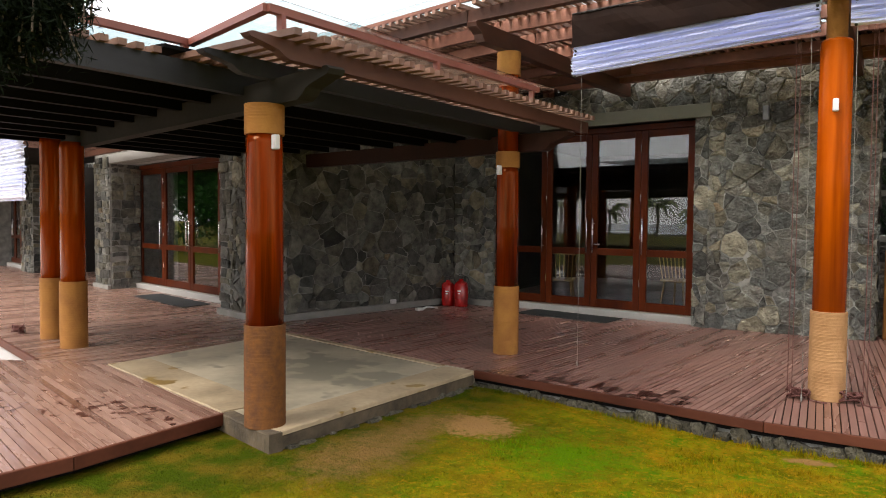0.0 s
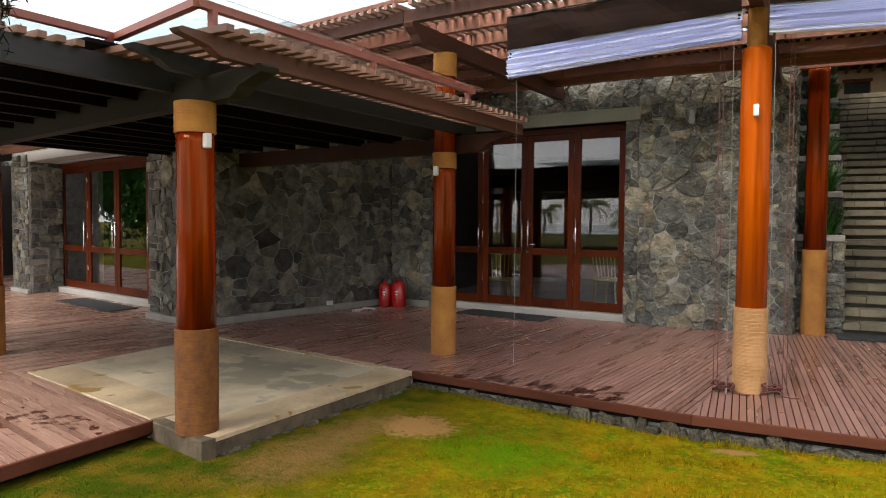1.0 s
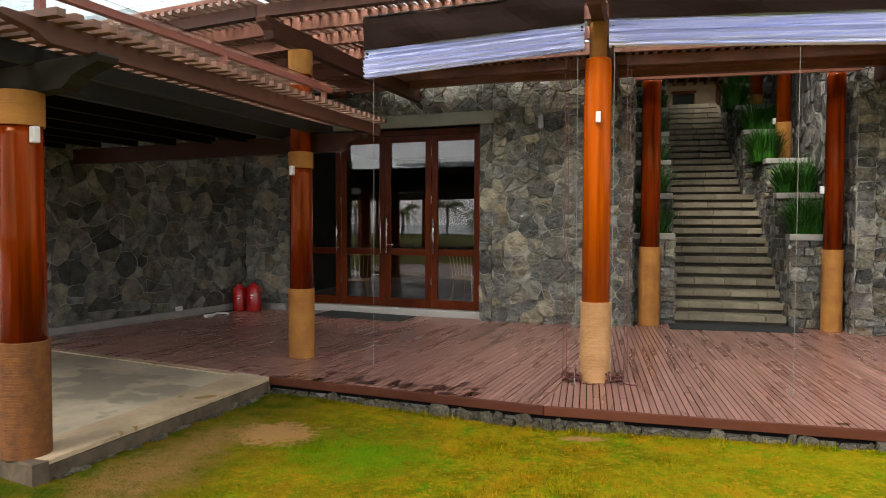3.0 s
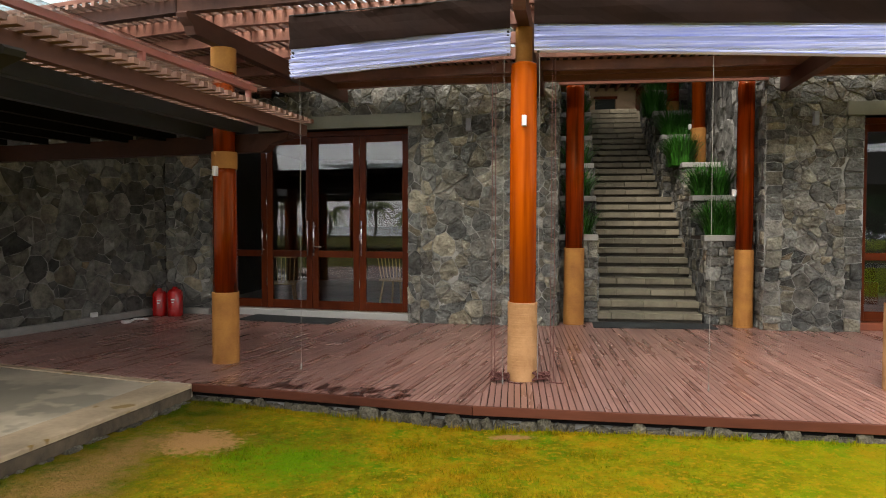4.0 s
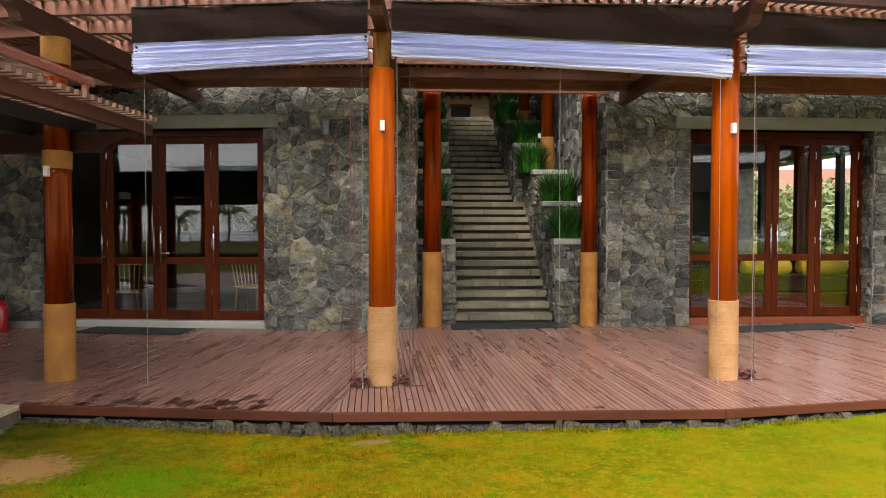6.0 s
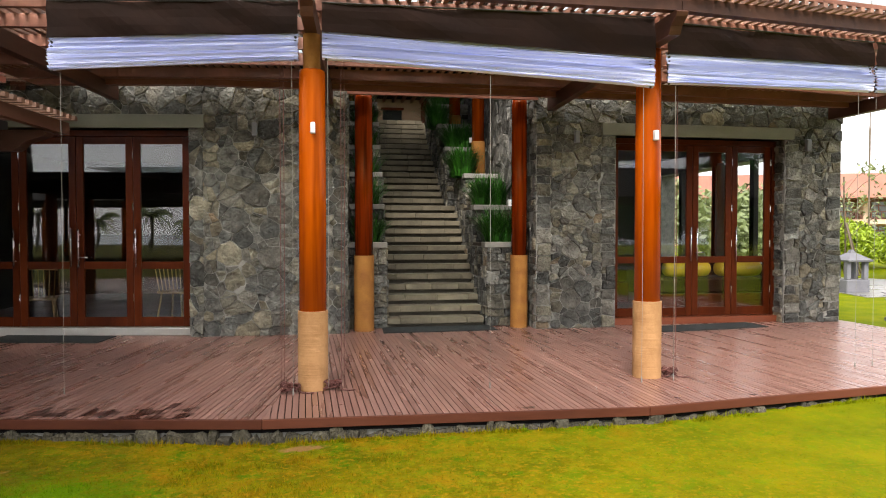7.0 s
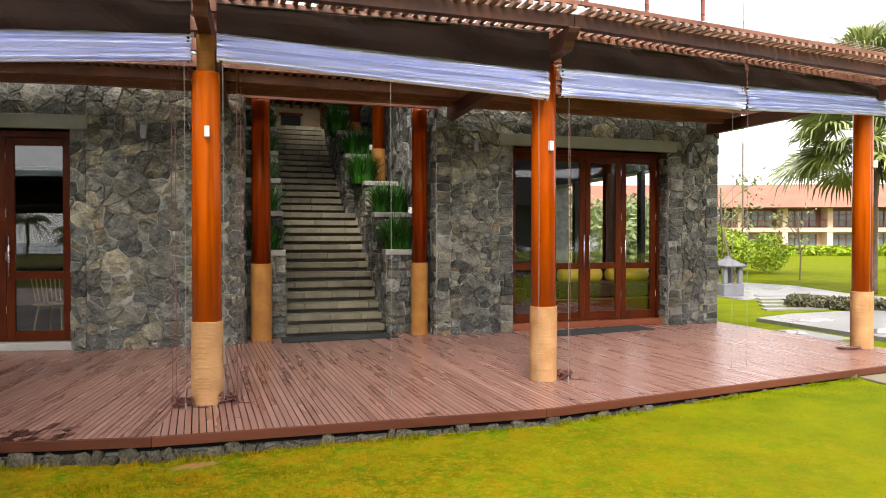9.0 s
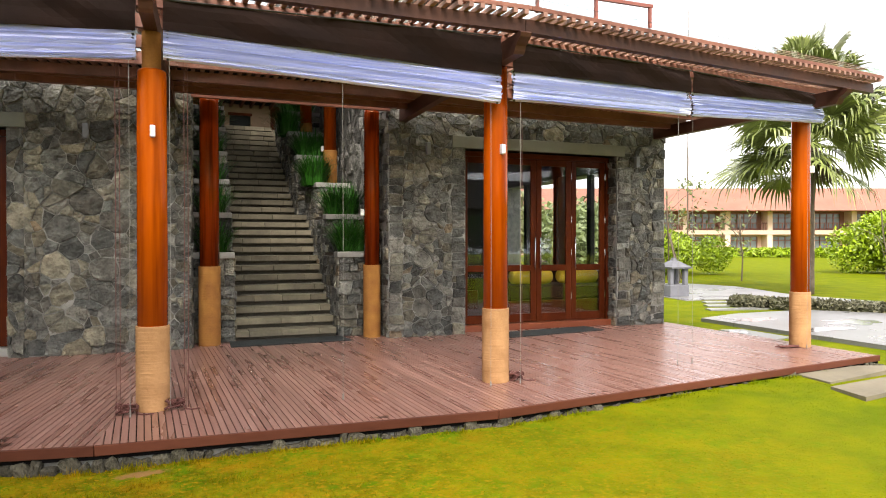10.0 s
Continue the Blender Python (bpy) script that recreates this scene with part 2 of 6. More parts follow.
def lawn_mat(name, island=False, gain=1.0):
    """Grass in patches of green, yellow and bare sandy earth."""
    m, t, b = nodes_of(name)
    L, N = t.links.new, t.nodes.new
    geo = N("ShaderNodeNewGeometry")

    def cloud(scale, detail=5.0, shift=0.0):
        mp = N("ShaderNodeMapping")
        mp.inputs["Location"].default_value = (shift, shift * 0.7, 0)
        mp.inputs["Scale"].default_value = (scale, scale, scale * 0.2)
        L(geo.outputs["Position"], mp.inputs[0])
        n = N("ShaderNodeTexNoise")
        n.inputs["Scale"].default_value, n.inputs["Detail"].default_value, n.inputs["Roughness"].default_value = 1.0, detail, 0.62
        L(mp.outputs[0], n.inputs["Vector"])
        return n.outputs["Fac"]

    def steps(fac, lo, hi):
        r = N("ShaderNodeMapRange")
        r.inputs["From Min"].default_value, r.inputs["From Max"].default_value = lo, hi
        L(fac, r.inputs["Value"])
        return r.outputs[0]

    def mix(fac, a, b2):
        x = N("ShaderNodeMix")
        x.data_type = 'RGBA'
        for key, val in (("A", a), ("B", b2)):
            if isinstance(val, tuple):
                x.inputs[key].default_value = (*[c * gain for c in val], 1)
            else:
                L(val, x.inputs[key])
        L(fac, x.inputs["Factor"])
        return x.outputs["Result"]

    col = mix(steps(cloud(1.1), 0.36, 0.62), (0.075, 0.085, 0.0006), (0.165, 0.128, 0.001))
    col = mix(steps(cloud(2.6, 6, 9.0), 0.46, 0.66), col, (0.235, 0.135, 0.003))
    col = mix(steps(cloud(1.7, 5, 31.0), 0.57, 0.66), col, (0.08, 0.135, 0.001))
    col = mix(steps(cloud(4.5, 4, 17.0), 0.54, 0.66), col, (0.065, 0.13, 0.0012))
    col = mix(steps(cloud(9.0, 6, 4.0), 0.45, 0.75), col, (0.20, 0.19, 0.004))
    col = mix(steps(cloud(26.0, 3, 23.0), 0.53, 0.68), col, (0.29, 0.16, 0.006))
    col = mix(steps(cloud(34.0, 3, 51.0), 0.58, 0.72), col, (0.05, 0.11, 0.001))
    sep = N("ShaderNodeSeparateXYZ")
    L(geo.outputs["Position"], sep.inputs[0])
    edge = N("ShaderNodeMath")
    edge.operation = 'MULTIPLY_ADD'
    L(cloud(0.5, 4, 2.0), edge.inputs[0])
    edge.inputs[1].default_value = 6.0
    L(sep.outputs[0], edge.inputs[2])
    col = mix(steps(edge.outputs[0], 9.0, 15.0), col, mix(steps(cloud(0.8, 5, 6.0), 0.35, 0.65), (0.085, 0.135, 0.001), (0.15, 0.18, 0.002)))
    right = N("ShaderNodeMath")
    right.operation = 'MULTIPLY_ADD'
    L(cloud(0.9, 5, 27.0), right.inputs[0])
    right.inputs[1].default_value = 4.0
    L(sep.outputs[0], right.inputs[2])
    col = mix(steps(right.outputs[0], 1.8, 7.5), col, mix(steps(cloud(1.6, 5, 41.0), 0.38, 0.62), (0.088, 0.125, 0.0006), (0.145, 0.165, 0.001)))
    # left of the lawn: tree shade put into the green, mixed with brown soil
    worn = N("ShaderNodeMath")
    worn.operation = 'MULTIPLY_ADD'
    L(cloud(1.1, 5, 12.0), worn.inputs[0])
    worn.inputs[1].default_value = 3.4
    L(sep.outputs[0], worn.inputs[2])
    col = mix(steps(worn.outputs[0], 0.4, -1.2), col, mix(steps(cloud(4.0, 5, 8.0), 0.42, 0.6), (0.034, 0.052, 0.001), (0.09, 0.068, 0.005)))
    # a lush patch, then bare earth beside the slab and under the deck edge
    for (x, y, rx, ry, bare, reach) in (
            (-1.62, 4.35, 0.65, 0.5, (0.075, 0.15, 0.001), (2.75, 1.85)),
            (-2.38, 4.63, 0.32, 0.29, (0.25, 0.14, 0.05), (2.8, 2.35)),
            (-2.72, 3.62, 0.38, 0.62, (0.155, 0.092, 0.028), (2.75, 1.75)),
            (-2.72, 4.3, 0.24, 0.7, (0.15, 0.092, 0.028), (2.8, 1.9)),
            (-0.18, 5.14, 0.16, 0.06, (0.25, 0.14, 0.05), (2.8, 2.3))):
        mp = N("ShaderNodeMapping")
        mp.inputs["Location"].default_value = (-x / rx, -y / ry, 0)
        mp.inputs["Scale"].default_value = (1 / rx, 1 / ry, 0)
        L(geo.outputs["Position"], mp.inputs[0])
        ln = N("ShaderNodeVectorMath")
        ln.operation = 'LENGTH'
        L(mp.outputs[0], ln.inputs[0])
        ad = N("ShaderNodeMath")
        ad.operation = 'MULTIPLY_ADD'
        L(cloud(5.0, 6, x), ad.inputs[0])
        ad.inputs[1].default_value = 1.6
        L(ln.outputs["Value"], ad.inputs[2])
        fray = N("ShaderNodeMath")
        fray.operation = 'MULTIPLY_ADD'
        L(cloud(22.0, 3, y), fray.inputs[0])
        fray.inputs[1].default_value = 1.8
        L(ad.outputs[0], fray.inputs[2])
        col = mix(steps(fray.outputs[0], *reach), col, bare)
    if island:
        hs = N("ShaderNodeHueSaturation")
        rg = N("ShaderNodeMapRange")
        rg.inputs["To Min"].default_value, rg.inputs["To Max"].default_value = 0.78, 1.4
        L(geo.outputs["Random Per Island"], rg.inputs["Value"])
        L(rg.outputs[0], hs.inputs["Value"])
        L(col, hs.inputs["Color"])
        col = hs.outputs[0]
    L(col, b.inputs["Base Color"])
    b.inputs["Roughness"].default_value = 0.85
    b.inputs["Specular IOR Level"].default_value = 0.05
    bp = N("ShaderNodeBump")
    bp.inputs["Strength"].default_value, bp.inputs["Distance"].default_value = 0.8, 0.03
    L(cloud(40, 4), bp.inputs["Height"])
    if not island:
        L(bp.outputs[0], b.inputs["Normal"])
    return m


LAWN = lawn_mat("lawn", gain=1.15)
GRASS = lawn_mat("grass_blade", True, 1.05)
PLASTER = mat("plaster", (0.16, 0.105, 0.065), (0.24, 0.165, 0.11), 1, 0.8, bump=0.05)


def glass_mat(name, tint=(0.9, 0.95, 0.95), rough=0.0):
    m, t, b = nodes_of(name)
    b.inputs["Base Color"].default_value = (*tint, 1)
    b.inputs["Roughness"].default_value = rough
    b.inputs["IOR"].default_value = 1.5
    b.inputs["Transmission Weight"].default_value = 1.0
    return m


GLASS = glass_mat("glass")
GLASS.node_tree.nodes["Principled BSDF"].inputs["IOR"].default_value = 1.55
ROOFGLASS = glass_mat("roof_glass", (0.72, 0.9, 0.92))
BEAMRED = mat("red_brown_beam", (0.08, 0.027, 0.017), (0.25, 0.105, 0.07), 2.5, 0.5, spec=0.25, fine=25, bump=0.2, stretch=(1, 0.2, 1))
VINYL = mat("clear_vinyl", (0.40, 0.49, 0.95), (0.97, 0.975, 1.0), 9, 0.25, fine=40, bump=0.35, stretch=(0.05, 0.05, 6), coat=1.0)


# ---- building blocks ----
def part(name, bm, material, parent=None, label="", smooth=False):
    """One bmesh as one mesh object, under parent where one is given."""
    me = bpy.data.meshes.new(name)
    if name != "glass_sheet":
        bmesh.ops.recalc_face_normals(bm, faces=bm.faces)
    bm.to_mesh(me)
    bm.free()
    me.materials.append(material)
    if smooth:
        me.polygons.foreach_set("use_smooth", [True] * len(me.polygons))
    ob = new(name, me)
    if parent:
        ob.parent = parent
    if label:
        ob["label"] = label
    return ob


def empty(name, at, label, category, group="", kind=""):
    ob = new(name)
    ob.empty_display_size = 0.1
    ob.matrix_world = at if isinstance(at, Matrix) else Matrix.Translation(at)
    return tagged(ob, label, category, group, kind)


def box(bm, lo, hi, m=None, bevel=0.0):
    lo, hi = Vector(lo), Vector(hi)
    geo = bmesh.ops.create_cube(bm, size=1.0, matrix=(m or Matrix()) @ Matrix.Translation((lo + hi) / 2) @ Matrix.Diagonal((*(hi - lo), 1)))
    if bevel:
        es = list({e for v in geo["verts"] for e in v.link_edges})
        bmesh.ops.bevel(bm, geom=es, offset=bevel, segments=1, affect='EDGES')
    return bm


def prism(bm, pts, z0, z1, m=None):
    """A plan polygon raised from z0 to z1."""
    m = m or Matrix()
    lo = [bm.verts.new(m @ Vector((x, y, z0))) for x, y in pts]
    hi = [bm.verts.new(m @ Vector((x, y, z1))) for x, y in pts]
    bm.faces.new(lo[::-1])
    bm.faces.new(hi)
    for i in range(len(pts)):
        j = (i + 1) % len(pts)
        bm.faces.new((lo[i], lo[j], hi[j], hi[i]))
    return bm


def lathe(bm, rings, seg=24, m=None, cap=True):
    """Rings of (z, radius) turned round the z axis."""
    m = m or Matrix()
    loops = [[bm.verts.new(m @ Vector((r * math.cos(2 * math.pi * k / seg), r * math.sin(2 * math.pi * k / seg), z))) for k in range(seg)] for z, r in rings]
    for a, b in zip(loops, loops[1:]):
        for k in range(seg):
            bm.faces.new((a[k], a[(k + 1) % seg], b[(k + 1) % seg], b[k]))
    if cap:
        bm.faces.new(loops[0][::-1])
        bm.faces.new(loops[-1])
    return bm


def tube(bm, pts, r, seg=6):
    """A round bar along points."""
    pts = [Vector(p) for p in pts]
    loops = []
    for i, p in enumerate(pts):
        d = (pts[min(i + 1, len(pts) - 1)] - pts[max(i - 1, 0)]).normalized()
        side = d.cross(Vector((0, 0, 1)) if abs(d.z) < 0.9 else Vector((1, 0, 0))).normalized()
        up = d.cross(side)
        loops.append([bm.verts.new(p + r * (math.cos(2 * math.pi * k / seg) * side + math.sin(2 * math.pi * k / seg) * up)) for k in range(seg)])
    for a, b in zip(loops, loops[1:]):
        for k in range(seg):
            bm.faces.new((a[k], a[(k + 1) % seg], b[(k + 1) % seg], b[k]))
    bm.faces.new(loops[0][::-1])
    bm.faces.new(loops[-1])
    return bm


def line_frame(p, q, z=0.0):
    """Axes with x from p to q along the plan, y to its left, z up; and the length."""
    p, q = Vector((*p, 0)), Vector((*q, 0))
    d = q - p
    return Matrix.Translation((p.x, p.y, z)) @ Matrix.Rotation(math.atan2(d.y, d.x), 4, 'Z'), d.length


# ---- plan ----
LAWN_Z = -0.14
COL = {"a": (-3.402, 3.463), "b": (-3.115, 6.703), "c": (-0.12, 6.33), "d": (3.07, 6.34), "g": (7.90, 6.95), "e": (-7.22, 4.49), "f": (-7.97, 4.71), "i": (0.53, 10.00), "j": (2.82, 10.02)}
EDGE = [(-2.98, 5.76), (-0.475, 5.34), (2.55, 5.23), (8.18, 6.05)]
CORNER, JOG = (-5.80, 10.36), (-1.62, 9.74)
PASS_L, PASS_R, END_R = (0.29, 9.74), (3.0, 9.75), (7.96, 9.78)


def wall(name, p, q, z0, z1, holes=(), thick=0.35, label=""):
    """A wall with its face from p to q and openings (u0, u1, z0, z1) that go through it."""
    m, length = line_frame(p, q)
    bm = bmesh.new()
    us = sorted({0.0, length, *[u for h in holes for u in h[:2]]})
    for u0, u1 in zip(us, us[1:]):
        cut = sorted([(h[2], h[3]) for h in holes if h[0] <= u0 + 1e-6 and h[1] >= u1 - 1e-6])
        z = z0
        for a, b in cut + [(z1, z1)]:
            if a - z > 0.01:
                box(bm, (u0, 0.008, z), (u1, thick, a), m)
            z = b
    ob = part(name, bm, MORTAR)
    return tagged(ob, label or "rubble stone wall laid in grey mortar", "wall", kind="structure")


# ---- ground ----
def lawn_z(x, y):
    """Height of the lawn: a shallow dip before the deck, a little higher by the slab's corner and the deck's far end."""
    near = np.clip((y - 3.6) / 1.6, 0, 1) * np.clip((9 - y) / 2, 0, 1)
    dip = 0.042 * np.exp(-((x + 0.7) / 1.2) ** 2) * near
    rise = 0.05 * np.exp(-((x - 5.9) / 2.4) ** 2) * near * np.clip((8.4 - x) / 1.5, 0, 1) + 0.02 * np.exp(-((x + 3.2) / 0.8) ** 2 - ((y - 3.3) / 0.8) ** 2)
    return LAWN_Z - dip + rise


def build_ground():
    bm = bmesh.new()
    n = 180
    grid = {}
    for i in range(n + 1):
        for j in range(n + 1):
            x = math.copysign(abs(i / n * 2 - 1) ** 3 * 400, i - n / 2)
            y = math.copysign(abs(j / n * 2 - 1) ** 3 * 400, j - n / 2)
            grid[i, j] = bm.verts.new((x, y, lawn_z(x, y)))
    for i in range(n):
        for j in range(n):
            bm.faces.new((grid[i, j], grid[i + 1, j], grid[i + 1, j + 1], grid[i, j + 1]))
    tagged(part("ground", bm, LAWN), "short yellow-green lawn with bare sandy patches", "lawn", kind="structure")


build_ground()


# ---- decks, slab ----
def clip(poly, p, n):
    """The part of a convex plan polygon on the side of p to which n points."""
    out = []
    for k, a in enumerate(poly):
        b = poly[(k + 1) % len(poly)]
        da, db = (a[0] - p[0]) * n[0] + (a[1] - p[1]) * n[1], (b[0] - p[0]) * n[0] + (b[1] - p[1]) * n[1]
        if da >= 0:
            out.append(a)
        if da * db < 0:
            s = da / (da - db)
            out.append((a[0] + s * (b[0] - a[0]), a[1] + s * (b[1] - a[1])))
    return out


def deck(name, poly, way, label, pitch=0.0525, lengths=(2.6, 4.8), first=0.0, wood=BOARD, gap=0.004):
    """A timber deck over a convex plan polygon: boards that run along way, each an object of its own, on a dark bed."""
    bm = prism(bmesh.new(), poly, -0.10, -0.03)
    bed = tagged(part(name, bm, BEAM), label, "deck", kind="structure")
    d = Vector(way).normalized()
    side = Vector((d.y, -d.x))
    us = [Vector(p).dot(side) for p in poly]
    k = math.floor(min(us) / pitch)
    rng = random.Random(len(name) + int(first * 7))
    while k * pitch < max(us):
        u0, u1 = k * pitch + gap, (k + 1) * pitch - gap
        strip = clip(clip(poly, side * u0, side), side * u1, -side)
        k += 1
        if len(strip) < 3:
            continue
        vs = [Vector(p).dot(d) for p in strip]
        v = min(vs) - rng.random() * lengths[0]
        while v < max(vs):
            w = v + rng.uniform(*lengths)
            piece = clip(clip(strip, d * (v + 0.002), d), d * (w - 0.002), -d)
            v = w
            if len(piece) < 3:
                continue
            lift = rng.uniform(-0.0015, 0.0015)
            cx, cy = sum(p[0] for p in piece) / len(piece), sum(p[1] for p in piece) / len(piece)
            turn = Matrix.Rotation(-math.atan2(d.x, d.y), 4, 'Z')
            back = turn.inverted()
            local = [(back @ Vector((p[0] - cx, p[1] - cy, 0)))[:2] for p in piece]
            b2 = prism(bmesh.new(), local, -0.027, lift)
            ob = part("board", b2, wood, bed)
            ob.matrix_basis = Matrix.Translation((cx, cy, 0)) @ turn
    return bed


def perp(p, q):
    d = Vector(q) - Vector(p)
    return (-d.y, d.x)


def build_decks():
    e = EDGE
    s1, s2 = perp(e[0], e[1]), perp(e[1], e[2])
    b1 = Vector(s1).normalized() + Vector(s2).normalized()
    k1 = Vector(e[1]) + b1 * 2.6
    deck("deck_middle", [e[1], e[2], e[3], (8.12, 9.9), (7.9, 10.6), tuple(k1)], (-0.03, 1), "reddish-brown timber deck boards, worn and damp")
    far = (-5.98, 6.47)
    deck("deck_left", [e[0], e[1], tuple(k1), (-5.2, 10.9), (-6.7, 8.0), far], s1, "reddish-brown timber deck boards with dark wet stains", first=3)
    deck("deck_wing", [(-6.1, 4.1), far, (-6.7, 8.0), (-6.7, 9.0), (-22, 12.8), (-22, 7.6), (-8.9, 4.5), (-6.86, 3.9)], (0.22, 1), "reddish-brown timber deck in front of the doors", pitch=0.105, first=4, wood=SHEENBOARD, gap=0.004)
    deck("deck_near", [(-3.86, 3.5), (-6.1, 4.1), (-6.86, 3.85), (-11.0, 1.6), (-9.5, -1.5), (-4.4, -0.6), (-3.9, 2.4)], (-2.3, 0.7), "reddish-brown timber deck with dark footprints of damp", pitch=0.0575, first=5, wood=SHEENBOARD, gap=0.004)
    # the front boards
    for p, q in zip(e, e[1:]):
        m, length = line_frame(p, q)
        bm = box(bmesh.new(), (0, -0.03, -0.068), (length, 0.0, 0.004), m, 0.004)
        tagged(part("trim", bm, FASCIA), "reddish-brown fascia board along the deck edge", "trim", kind="structure")
    for p, q in [((-4.4, -0.6), (-3.9, 2.4)), ((-3.9, 2.4), (-3.86, 3.5)), ((-8.9, 4.5), (-6.86, 3.9))]:
        m, length = line_frame(p, q)
        bm = box(bmesh.new(), (0, -0.03, -0.08), (length, 0.0, 0.004), m, 0.004)
        tagged(part("trim", bm, FASCIA), "reddish-brown fascia board along the deck edge", "trim", kind="structure")
    slab = [(-3.215, 3.31), (-2.985, 5.755), (-5.975, 6.465), (-6.09, 4.105), (-3.86, 3.50), (-3.41, 3.36)]
    bm = prism(bmesh.new(), slab, -0.13, -0.003)
    tagged(part("pavement", bm, CONC), "weathered concrete slab with a paler raised border", "slab", kind="structure")


build_decks()


# ---- walls ----
def build_walls():
    wall("wall_1", CORNER, JOG, 0, 3.68, [(0.84, 4.04, 0.0, 2.79)])
    wall("wall_2", JOG, PASS_L, 0, 3.68)
    wall("wall_3", (-6.74, 6.89), (-5.81, 10.32), 0, 3.4)
    wall("wall_4", PASS_R, END_R, 0, 3.68, [(1.22, 3.99, 0.0, 2.83)])
    wall("wall_5", (0.29, 9.79), (0.55, 19.0), 0, 5.5)
    wall("wall_6", (3.25, 19.0), (3.0, 9.80), 0, 5.5)
    wall("wall_7", (-13.3, 8.75), (-6.75, 6.85), 0, 3.3, [(0.85, 5.55, 0.0, 2.45)])
    wall("wall_8", (7.955, 9.83), (8.1, 17), 0, 3.5, [(0.75, 5.4, 0.85, 2.7)])


build_walls()


# ---- columns ----
def column(key, top, rope_z, r=0.125, wrap=None, cap=0.0, neck=1.0, label="lacquered log column with its foot wrapped in rope"):
    """A turned log with rope at its foot; wrap: rope higher up; neck: how far the log narrows above its shoulder."""
    x, y = COL[key]
    c = empty("column", (x, y, 0), label, "column", "columns of the veranda")
    rng = random.Random(ord(key))
    z1 = wrap[0] if wrap else top
    # i and j take the darker lacquer in place of the passage's shade
    wood = DARKSHADELACQ if key in "abij" else LACQ
    rings = [(rope_z - 0.02, r * 0.97), (rope_z + (z1 - rope_z) * 0.5, r * 0.955), (z1 - 0.06, r * 0.93), (z1, r * 0.92)]
    if neck < 1:
        rings = rings[:2] + [(z1 - 0.12, r * 0.94), (z1 - 0.02, r * 0.925), (z1 - 0.004, r * 0.90), (z1 + 0.006, r * 0.82), (z1 + 0.012, r * neck * 0.9)]
    part("trunk", lathe(bmesh.new(), rings, 32), wood, c, smooth=True)
    groove = 0.0022 if key in "cdg" else 0.0015

    def coil(z0, z2, rr):
        n = max(4, int((z2 - z0) / (0.0105 if key in "cdg" else 0.009)))
        h = (z2 - z0) / n
        rings = []
        for k in range(n):
            w = rr + rng.uniform(-1, 1) * groove * 0.5
            for t, f in ((0.0, -groove), (0.33, 0.0), (0.67, 0.0)):
                rings.append((z0 + (k + t) * h, w + f))
        rings.append((z2, rr - groove))
        return lathe(bmesh.new(), rings, 28)

    part("rope_wrap", coil(0.0, rope_z, r * 1.07), SHADEROPE if key == "a" else (PALEROPE if key in "cdg" else ROPE), c, "tan rope wound round the foot", True)
    if wrap:
        part("rope_wrap", coil(wrap[0] + (0.008 if neck < 1 else 0), wrap[1], r * 1.02 * neck), ROPE, c, "tan rope wound round the head", True)
        if top > wrap[1] + 0.02:
            part("head", lathe(bmesh.new(), [(wrap[1] - 0.01, r * 0.9), (top - cap, r * 0.88)], 24), wood, c, smooth=True)
    if cap:
        part("rope_wrap", coil(top - cap, top, r), ROPE, c, "tan rope wound round the top", True)
    return c


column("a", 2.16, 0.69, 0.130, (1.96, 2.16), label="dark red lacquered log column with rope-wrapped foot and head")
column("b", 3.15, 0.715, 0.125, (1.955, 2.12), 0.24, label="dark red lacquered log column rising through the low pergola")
column("c", 3.15, 0.705, 0.125, (2.83, 3.15), neck=0.6)
column("d", 3.15, 0.74, 0.128)
column("g", 3.15, 0.735, 0.125)
column("e", 2.2, 0.715, 0.13)
column("f", 2.3, 0.705, 0.13)
column("i", 3.35, 1.075, 0.135)
column("j", 3.35, 1.065, 0.12)


# ---- pergolas ----
def beam(bm, p, q, z0, z1, w, tip=0.0):
    """A beam along p to q; tip: length of the carved scroll at the p end."""
    m, length = line_frame(p, q)
    h = z1 - z0
    prof = [(0, z1), (0, z1 - 0.25 * h)]
    if tip:
        prof = [(0.03, z1), (0, z1 - 0.12 * h), (0.02, z1 - 0.3 * h), (0.10 * tip / 0.3, z1 - 0.42 * h), (0.5 * tip, z1 - 0.5 * h), (0.72 * tip, z1 - 0.62 * h), (0.85 * tip, z1 - 0.85 * h), (tip, z0)]
    else:
        prof = [(0, z1), (0, z0)]
    prof += [(length, z0), (length, z1)]
    a = [bm.verts.new(m @ Vector((u, -w / 2, z))) for u, z in prof]
    b = [bm.verts.new(m @ Vector((u, w / 2, z))) for u, z in prof]
    bm.faces.new(a)
    bm.faces.new(b[::-1])
    for k in range(len(prof)):
        j = (k + 1) % len(prof)
        bm.faces.new((a[k], b[k], b[j], a[j]))
    return bm


def sheet(pts, z0, z1):
    """A pane of roof glass with clear cut edges."""
    bm = prism(bmesh.new(), pts, z0, z1)
    bm.normal_update()
    bmesh.ops.delete(bm, geom=[f for f in bm.faces if abs(f.normal.z) < 0.5], context='FACES_ONLY')
    for f in bm.faces:
        if (f.normal.z > 0) != (f.calc_center_median().z > (z0 + z1) / 2):
            f.normal_flip()
    return bm


